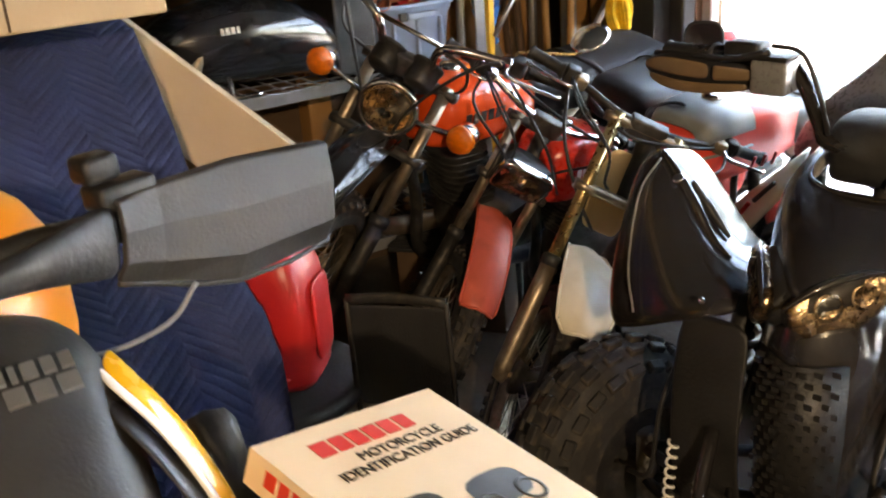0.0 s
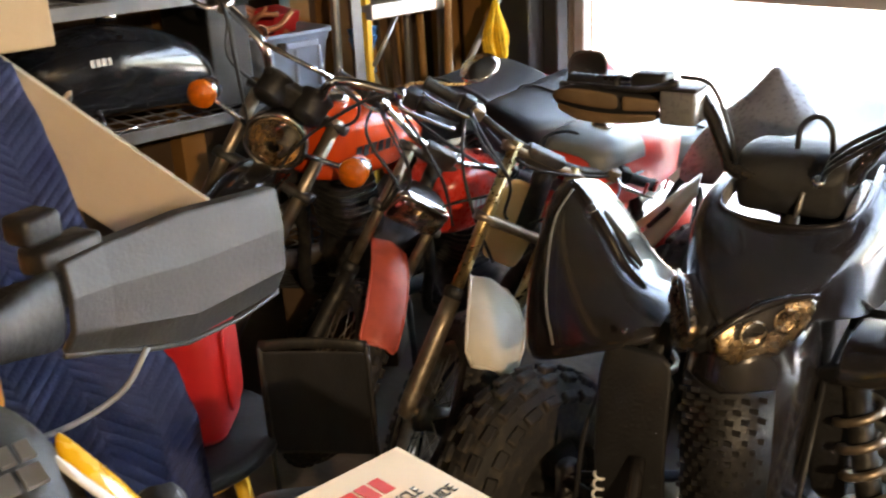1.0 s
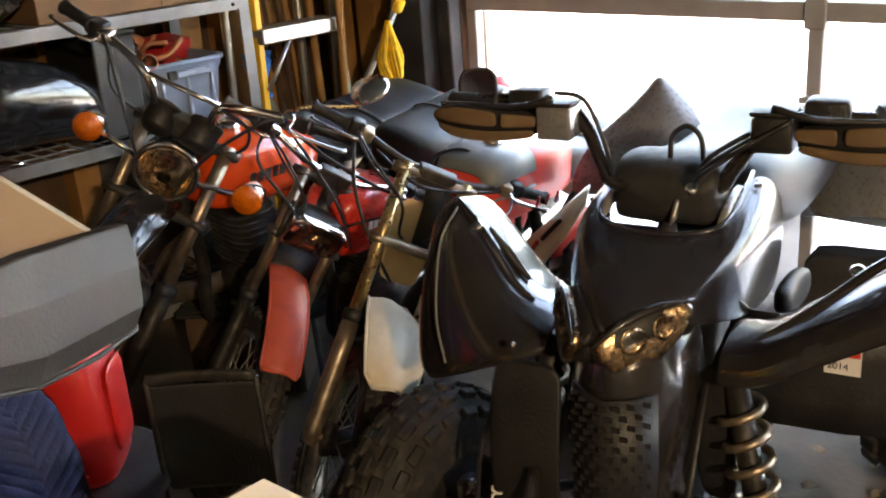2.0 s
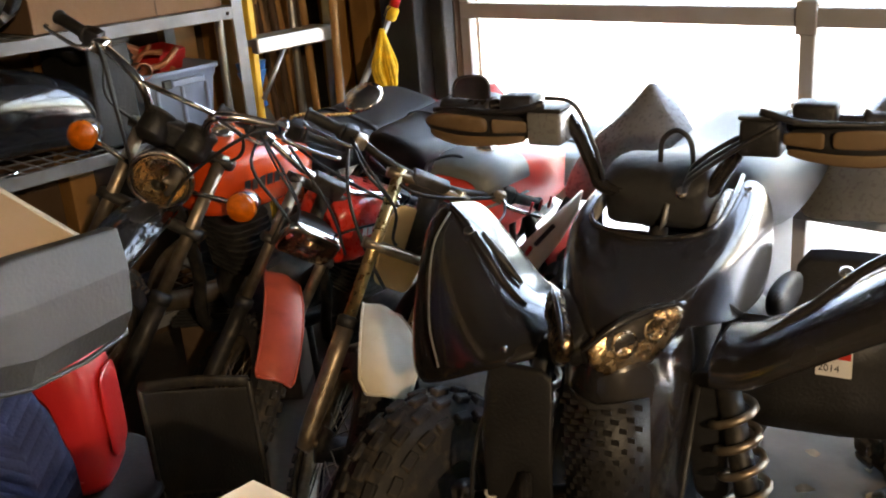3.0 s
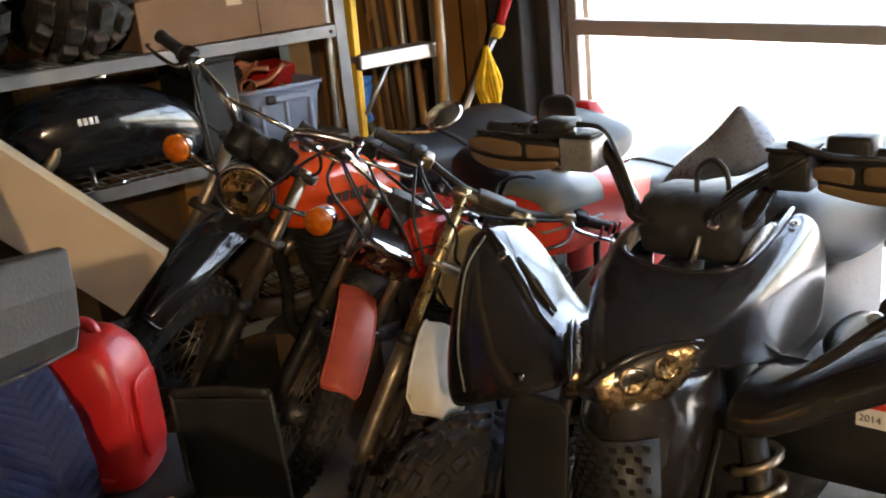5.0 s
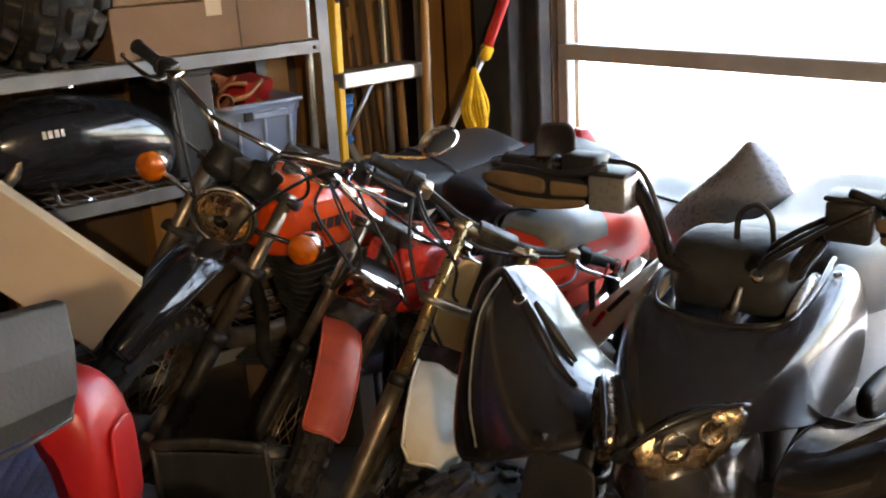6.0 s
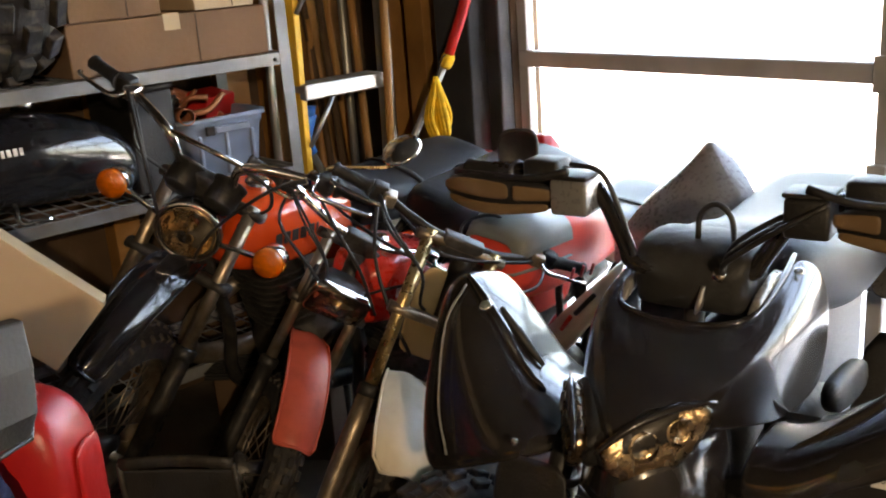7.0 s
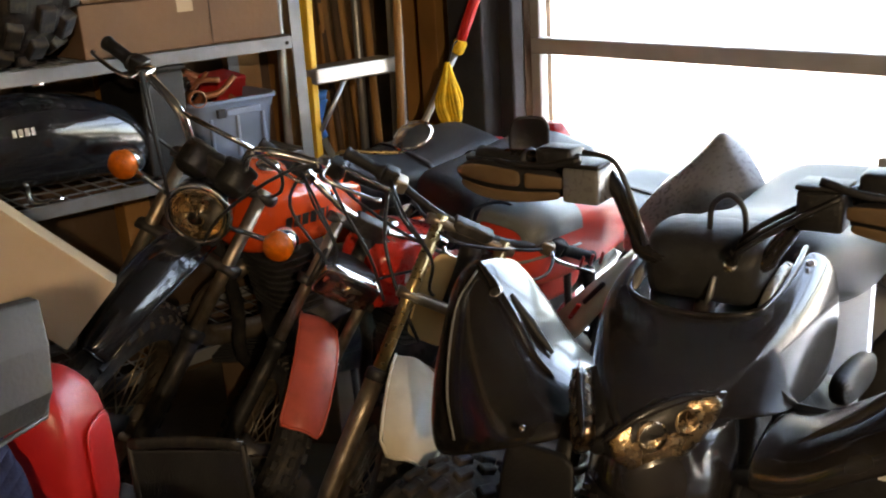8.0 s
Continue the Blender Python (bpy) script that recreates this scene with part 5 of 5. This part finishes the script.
def near_quad():
    q = thing("utility_quad", NEAR, "grey and yellow utility quad bike", "quad bike")
    # cowl: a rounded dark shell
    g = []
    for x, top, yr in ((-0.66, 1.16, -0.05), (-0.6, 1.205, -0.045), (-0.565, 1.2, -0.04), (-0.535, 1.185, -0.04), (-0.49, 1.16, -0.045), (-0.44, 1.13, -0.05), (-0.4, 1.08, -0.06), (-0.37, 0.95, -0.08)):
        g.append([(x - 0.03, -0.5, top - 0.03), (x - 0.01, -0.3, top + 0.01), (x, -0.2, top + 0.012), (x, yr - 0.07, top + 0.008), (x, yr - 0.025, top - 0.006), (x - 0.002, yr, top - 0.05), (x - 0.005, yr - 0.0, top - 0.14), (x - 0.01, yr - 0.02, top - 0.3)])
    cw = part("cowl", sheet(g), SLATE, q, "slate grey plastic cowl", thick=0.006, sub=2)
    m = Matrix.Translation((-0.505, -0.14, 1.192)) @ Matrix.Rotation(radians(90), 4, "Z") @ Matrix.Rotation(radians(24), 4, "X")
    bars_print("emblem", cw, m, (0.5, 0.7, 0.3, 0.7, 0.6, 0.6), 0.013, ALU, depth=0.003)
    bars_print("emblem", cw, m @ Matrix.Translation((0.015, -0.019, 0)), (0.9, 0.9, 0.9), 0.014, ALU, depth=0.003)
    # yellow mudguard arching beside the cowl, with a white edge and a black strip
    arc = ((-0.58, -0.04, 1.165), (-0.55, -0.035, 1.157), (-0.53, -0.023, 1.14), (-0.51, -0.011, 1.112), (-0.488, 0.0, 1.08), (-0.465, 0.006, 1.04), (-0.45, 0.01, 0.98))
    # white edge paints the highlight, black strip paints the shade in the gap
    for name, mat, w0, w1, dz in (("mudguard", YELLOW, 0.0, -0.03, 0.0), ("lip_highlight", INKWHITE, -0.031, -0.036, -0.002), ("gap_shade", BLACKPLASTIC, -0.037, -0.055, -0.012)):
        g = []
        for x, y, z in arc:
            g.append([(x - 0.03 + w0, y + 0.01 + w0 * 0.1, z - 0.03 + dz) if w0 == 0 else (x - w0 * 0.8, y + w0 * 0.6, z + dz), (x - w0 * 0.9, y + w0 * 0.5, z + dz), (x - (w0 + w1) * 0.5, y + (w0 + w1) * 0.3, z + 0.003 + dz), (x - w1, y + w1 * 0.55, z + dz)])
        part(name, sheet(g), mat, q, thick=0.004, sub=2)
    part("side_panel", loft([oval((x, 0.035, 0.94), (0, 1, 0), (0, 0, 1), 0.035, 0.12, 16, 4) for x in (-0.6, -0.68)]), SLATE, q, sub=1)
    g = []
    for s in (0.28, 0.32, 0.42, 0.5, 0.6):
        o = V(-0.565, 0.188, 1.026) + V(0.19, 0.075, -0.06) * s
        side = V(-0.37, 0.93, 0)
        h = -0.015 if s < 0.3 else 0.0
        g.append([o + V(0, 0, -0.012 + h), o + side * 0.02 + V(0, 0, h), o + side * 0.045 + V(0, 0, h - 0.006), o + side * 0.058 + V(0, 0, h - 0.03), o + side * 0.062 + V(0, 0, h - 0.12)])
    part("front_mudguard", sheet(g), YELLOW, q, "bright yellow mudguard under the book", thick=0.006, sub=2)
    part("lamp_pod", lathe([(0.05, -0.06), (0.062, -0.02), (0.062, 0.01), (0.05, 0.02), (0.01, 0.024)], (-0.59, 0.15, 0.985), (-0.3, 0.3, 0.9), 20), BLACKPLASTIC, q)
    part("tank_cover", loft([oval((-0.75, -0.13, z), (1, 0, 0), (0, 1, 0), r, r * 0.9, 18) for z, r in ((1.0, 0.095), (1.15, 0.118), (1.215, 0.11), (1.255, 0.075), (1.266, 0.01))]), WARMLIT_YELLOW, q, "rounded yellow cover, warm light put into its orange tone", sub=1)
    for y in (-0.02, 0.1):
        part("rack_bar", tubed([(-0.62, y, 0.985), (-0.3, y + 0.04, 0.985), (-0.22, y + 0.05, 0.9)], 0.011), BLACKPLASTIC, q)
    part("chassis", boxed((-0.85, -0.55, FLOOR_N + 0.2), (-0.4, 0.1, 0.85)), BLACKPLASTIC, q, bevel=0.04)
    for x, y in ((-0.8, -0.55), (-0.8, 0.1), (-0.4, -0.55)):
        wheel(q, (x, y - 0.1, FLOOR_N + 0.23), 0.23, 0.17, 0.1, 22, 0.012, DARKMETAL, name="wheel")
    # big hand guard
    eye0 = V(-0.645, 0.19, 1.215)
    along = V(0.1, -0.32, 0.03).normalized()
    upv = V(-0.2, 0.1, 1).normalized()
    out = along.cross(upv).normalized()
    if out.x < 0:
        out = -out
    g = []
    for p, lo, hi, back in (((-0.655, 0.196, 1.212), -0.024, 0.02, -0.025), ((-0.65, 0.186, 1.212), -0.046, 0.044, 0.0), ((-0.632, 0.09, 1.214), -0.052, 0.05, 0.004), ((-0.613, 0.02, 1.222), -0.036, 0.042, 0.002), ((-0.598, -0.012, 1.229), -0.03, 0.034, 0.0)):
        g.append([V(*p) + upv * (lo + (hi - lo) * k) + out * (b2 + back) for k, b2 in ((0, -0.014), (0.22, 0.0), (0.6, 0.004), (0.97, 0.0), (1, -0.012))])
    part("guard_root", sheet([[V(*p) + upv * (lo + (hi - lo) * k) + out * b2 for k, b2 in ((0, -0.014), (0.25, 0.0), (0.9, 0.0), (1, -0.012))] for p, lo, hi in (((-0.598, -0.0122, 1.229), -0.03, 0.034), ((-0.582, -0.042, 1.236), -0.024, 0.025), ((-0.55, -0.09, 1.243), -0.014, 0.014), ((-0.535, -0.16, 1.24), -0.01, 0.01), ((-0.55, -0.24, 1.23), -0.01, 0.01))]), BLACKPLASTIC, q, "black root of the hand guard", thick=0.005, sub=1)
    hg = part("hand_guard", sheet(g), SLATE, q, "large slate grey hand guard", smooth=False, thick=0.006, bevel=0.003)
    part("guard_edge", tubed([r[0] for r in g], 0.0025, 6, 2), SLATE, hg)
    part("handlebar", tubed([eye0 + along * 0.1 - out * 0.06, eye0 + along * 0.3 - out * 0.05 + upv * 0.005, V(-0.6, -0.3, 1.17)], 0.013), BLACKPLASTIC, q)
    pm = Matrix.Translation(V(-0.628, -0.0, 1.262)) @ Matrix.Rotation(math.atan2(along.y, along.x), 4, "Z")
    part("clamp_block", boxed((-0.025, -0.014, -0.012), (0.025, 0.014, 0.008), pm), BLACKPLASTIC, q, bevel=0.004)
    part("switch", boxed((-0.002, -0.02, 0.009), (0.028, 0.006, 0.03), pm), BLACKPLASTIC, q, bevel=0.005)
    part("cable", tubed([V(-0.61, 0.04, 1.18), V(-0.605, 0.01, 1.155), V(-0.6, -0.05, 1.15), V(-0.6, -0.12, 1.17)], 0.0022), GALV, q)


def book():
    c0 = V(-0.538, 0.183, 1.046)
    u = V(0.045, -0.155, 0.038).normalized()
    v = V(0.19, 0.075, -0.05)
    v = (v - u * v.dot(u)).normalized()
    n = u.cross(v).normalized()
    if n.z < 0:
        n = -n
    # local: x along the title, from the spine side; y up the cover; z out of it
    m = Matrix.Identity(4)
    for i in range(3):
        m[i][0], m[i][1], m[i][2] = -u[i], -v[i], n[i]
    o = c0 + u * 0.19
    m.translation = o
    bk = thing("book", pose(0.009, 0.015, 0.018) @ NEAR @ m, "thick paperback motorcycle guide with cream cover", "book")
    W, H, T = 0.19, 0.26, 0.028
    part("cover", boxed((0, -H, -0.0012), (W, 0, 0)), PAPER, bk, smooth=False)
    part("back_cover", boxed((0, -H, -T - 0.0012), (W, 0, -T)), PAPER, bk, smooth=False)
    part("pages", boxed((0.001, -H + 0.002, -T + 0.0002), (W - 0.002, -0.002, -0.0014)), PAGES, bk, smooth=False)
    part("spine", boxed((-0.0016, -H, -T - 0.0012), (0, 0, 0)), PAPER, bk, smooth=False)
    bars_print("publisher_mark", bk, pose(0.035, -0.036, 0.0004), (0.9, 0.8, 0.8, 0.8, 0.8, 0.8), 0.017, INKRED, gap=0.2, depth=0.0004)
    lettering("MOTORCYCLE", 0.0135, pose(0.06, -0.052, 0.0006), INKBLACK, bk)
    lettering("IDENTIFICATION GUIDE", 0.0135, pose(0.03, -0.066, 0.0006), INKBLACK, bk)
    bars_print("spine_mark", bk, pose(-0.0017, -0.02, -0.02, 90, 0, -90), (0.9, 0.8, 0.8, 0.8, 0.8, 0.8), 0.013, INKRED, depth=0.0004)
    # printed pictures: two dark machines as plain shapes
    for x, y, w, h in ((0.03, -0.12, 0.05, 0.04), (0.1, -0.125, 0.06, 0.035), (0.05, -0.18, 0.1, 0.03)):
        pic = part("printed_picture", loft([oval((x + w / 2, y, z), (1, 0, 0), (0, 1, 0), w / 2, h / 2, 14, 3) for z in (0.0003, 0.0006)]), INKBLACK, bk, smooth=False)
        for dx in (0.15, 0.85):
            part("printed_wheel", lathe([(h * 0.38, 0.0003), (h * 0.38, 0.0007), (h * 0.28, 0.0007), (h * 0.28, 0.0003)], (x + w * dx, y - h * 0.4, 0.0003), (0, 0, 1), 18, caps=False), INKBLACK, bk)


near_quad()
book()


# ---- blanket, cartons, can, stool and chair ----
def blanket():
    prof = ((-1.85, 0.4), (-1.84, 0.9), (-1.8, 1.2), (-1.7, 1.235), (-1.59, 1.226), (-1.5, 1.14), (-1.4, 1.0), (-1.28, 0.9), (-1.17, 0.84), (-1.115, 0.77), (-1.12, 0.6), (-1.13, 0.4), (-1.12, FLOOR_M + 0.01))
    pts = []
    for i in range(len(prof) - 1):
        for k in range(8):
            t = k / 8
            pts.append((prof[i][0] * (1 - t) + prof[i + 1][0] * t, prof[i][1] * (1 - t) + prof[i + 1][1] * t))
    g = []
    for j in range(70):
        y = -0.75 + 1.03 * j / 69
        row = []
        for k, (x, z) in enumerate(pts):
            s = k * 0.022
            zig = abs(((y * 14) % 2) - 1)
            q = 0.007 * abs(math.sin((s * 26 + zig * 1.8)))
            fold = 0.018 * noise.noise(V(x * 3, y * 3, z * 3)) + 0.01 * noise.noise(V(y * 9, z * 7, x * 5))
            row.append((x + 0.7 * (q + fold), y + 0.02 * noise.noise(V(z * 4, x * 4, 3)), max(FLOOR_M + 0.004, z + 0.6 * (q + fold))))
        g.append(row)
    # the end hangs straight down to the floor
    last = g[-1]
    for d in (0.01, 0.02, 0.025, 0.03):
        f = (d / 0.03)
        g.append([(x, y + d * 0.5, max(FLOOR_M + 0.004, z * (1 - f) + (FLOOR_M + 0.004) * f)) for x, y, z in last])
    b = thing("moving_blanket", MID, "navy blue quilted moving blanket draped over a crate", "blanket")
    part("cloth", sheet(g), BLUE, b)


def petrol_can():
    c = thing("petrol_can", MID @ pose(-1.325, 0.34, 0.64, 0, 0, 45) @ Matrix.Scale(0.92, 4), "red plastic petrol can on a stool", "petrol can")
    rings = []
    for z, x, y, oy in ((0.0, 0.1, 0.07, 0), (0.008, 0.115, 0.082, 0), (0.1, 0.12, 0.085, 0), (0.2, 0.118, 0.084, 0), (0.25, 0.105, 0.075, 0), (0.285, 0.07, 0.055, 0), (0.292, 0.05, 0.04, 0)):
        rings.append(oval((0, oy, z), (1, 0, 0), (0, 1, 0), x, y, 28, 4.5))
    part("body", loft(rings), CANRED, c, sub=1)
    for s in (-1, 1):
        part("side_rib", loft([oval((0, s * 0.082, 0.03 + dz), (1, 0, 0), (0, 1, 0), 0.08, 0.008, 16, 5) for dz in (0, 0.012)]), CANRED, c, sub=1)
        part("end_panel", loft([oval((s * (0.117 + k * 0.004), 0, 0.13), (0, 1, 0), (0, 0, 1), 0.05 - 0.004 * k, 0.085 - 0.004 * k, 20, 5) for k in range(3)]), CANRED, c, sub=1)
    part("handle", tubed([(-0.06, 0, 0.27), (-0.05, 0, 0.3), (0.03, 0, 0.305), (0.05, 0, 0.28)], 0.012), CANRED, c)
    part("cap", lathe([(0.026, 0), (0.028, 0.02), (0.02, 0.03), (0.003, 0.032)], (-0.078, 0, 0.262), (-0.4, 0, 0.9), 18), BLACKPLASTIC, c)
    s = thing("stool", MID @ pose(-1.325, 0.34, -0.02), "black-topped stool with yellow steel legs", "stool")
    part("seat", lathe([(0.005, 0.622), (0.16, 0.622), (0.172, 0.635), (0.17, 0.65), (0.155, 0.66), (0.005, 0.66)], (0, 0, 0), (0, 0, 1), 32), VINYL, s)
    for k in range(4):
        a = radians(20 + 90 * k)
        part("leg", tubed([(0.12 * math.cos(a), 0.12 * math.sin(a), 0.622), (0.19 * math.cos(a), 0.19 * math.sin(a), FLOOR_M + 0.024)], 0.012), FIBREGLASS, s, "yellow painted leg")
    part("ring", tubed([(0.165 * math.cos(radians(10 * k)), 0.165 * math.sin(radians(10 * k)), 0.4) for k in range(37)], 0.008, 6, 1), FIBREGLASS, s)
    part("brace", tubed([(0.115 * math.cos(radians(10 * k)), 0.115 * math.sin(radians(10 * k)), 0.6) for k in range(37)], 0.01, 6, 1), FIBREGLASS, s)


def long_carton():
    # leaning carton: its long edge falls at 45 degrees to the corner at the foot of the orange motorcycle
    along = V(-0.17, -0.27, 0.3).normalized()
    wide = V(-0.012, -0.069, -0.109)
    wide = (wide - along * wide.dot(along)).normalized()
    face = along.cross(wide).normalized()
    if face.x < 0:
        face = -face
    m = Matrix((face, -along, -wide)).transposed().to_4x4()
    m.translation = (-1.645, 0.64, 0.884)
    c = thing("leaning_carton", MID @ m, "long pale cardboard carton leaning beside the blanket", "box")
    # face and top in pale card, side, end and back in darker brown
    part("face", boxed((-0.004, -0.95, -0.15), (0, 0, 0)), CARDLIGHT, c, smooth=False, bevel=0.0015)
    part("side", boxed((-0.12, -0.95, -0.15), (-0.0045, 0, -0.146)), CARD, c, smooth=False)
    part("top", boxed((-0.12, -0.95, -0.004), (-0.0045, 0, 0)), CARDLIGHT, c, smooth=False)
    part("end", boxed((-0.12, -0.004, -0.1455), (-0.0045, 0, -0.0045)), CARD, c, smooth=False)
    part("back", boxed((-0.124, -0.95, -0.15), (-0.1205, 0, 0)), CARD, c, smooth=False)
    f = thing("crate", MID @ pose(-1.72, 0.5, 0), "dark wooden crate holding up the carton", "crate")
    part("body", boxed((-0.12, -0.2, FLOOR_M), (0.03, 0.08, 0.62)), WALLWOOD, f, smooth=False, bevel=0.004)


def chair():
    c = thing("folding_chair", pose(-1.3, 0.72, 0, 0, 0, 42) @ Matrix.Diagonal((0.5, 0.5, 1.0, 1)), "black metal folding chair", "chair")
    g = [[(x, 0.02 - 0.2 * x * x - 0.03 * k, 0.5 + 0.22 * k) for x in (-0.19, -0.17, -0.08, 0, 0.08, 0.17, 0.19)] for k in (0, 0.3, 0.7, 0.95, 1)]
    part("backrest", sheet(g), BLACKPLASTIC, c, thick=0.006, sub=1)
    part("seat", loft([oval((0, -0.22, z), (1, 0, 0), (0, 1, 0), 0.18, 0.18, 20, 5) for z in (0.42, 0.425, 0.44, 0.445)]), BLACKPLASTIC, c)
    for s in (-1, 1):
        part("leg", tubed([(0.19 * s, 0.1, 0.005), (0.195 * s, 0.01, 0.45), (0.19 * s, -0.02, 0.73)], 0.011), DARKMETAL, c)
        part("leg", tubed([(0.19 * s, -0.42, 0.005), (0.185 * s, -0.05, 0.43)], 0.011), DARKMETAL, c)
    part("top_rail", tubed([(-0.19, -0.02, 0.73), (0, -0.015, 0.735), (0.19, -0.02, 0.73)], 0.011), DARKMETAL, c)


blanket()
carton(MID @ pose(-1.6, -0.02, 1.27), (0.42, 0.62, 0.3), CARDLIGHT, "cardboard box on top of the blue blanket")
petrol_can()
long_carton()
chair()


# ---- dry leaves blown in under the door ----
def leaves():
    rng = random.Random(21)
    for k in range(26):
        x, y, r = rng.uniform(-1.15, -0.3), rng.uniform(1.75, 2.5), rng.uniform(0.012, 0.028)
        lf = bmesh.new()
        ring = [lf.verts.new((r * math.cos(a) * (1.0 if i % 2 else 0.72), 0.6 * r * math.sin(a), 0.006 + 0.3 * r * abs(math.sin(a)) + rng.uniform(0, 0.005))) for i, a in enumerate(2 * math.pi * j / 10 for j in range(10))]
        mid = lf.verts.new((0, 0, 0.004))
        for i in range(10):
            lf.faces.new((mid, ring[i], ring[(i + 1) % 10]))
        ob = part("dry_leaf", lf, LEAF, thick=0.0008)
        ob.matrix_world = pose(x, y, 0.002, 0, 0, rng.uniform(0, 360))
        tagged(ob, "curled pale brown dry leaf on the concrete floor", "leaf", "dry leaves on the floor")


leaves()


RIBBED = pose(-2.45, 1.6, 0.285, 0, 0, 40)


def ribbed_panel():
    """A ribbed black plastic panel lying under the orange motorcycle."""
    p = thing("ribbed_panel", RIBBED, "ribbed black plastic panel lying on a low crate", "panel")
    part("sheet", boxed((-0.2, -0.15, 0.0), (0.2, 0.15, 0.012)), BLACKPLASTIC, p, smooth=False, bevel=0.003)
    for k in range(14):
        y = -0.14 + 0.0215 * k
        part("rib", boxed((-0.2, y - 0.005, 0.0125), (0.2, y + 0.005, 0.021)), BLACKPLASTIC, p, smooth=False, bevel=0.002)
    c = thing("low_crate", RIBBED, "dark wooden crate under the ribbed panel", "crate")
    part("body", boxed((-0.18, -0.13, -0.28), (0.18, 0.13, -0.001)), WALLWOOD, c, smooth=False, bevel=0.004)


ribbed_panel()
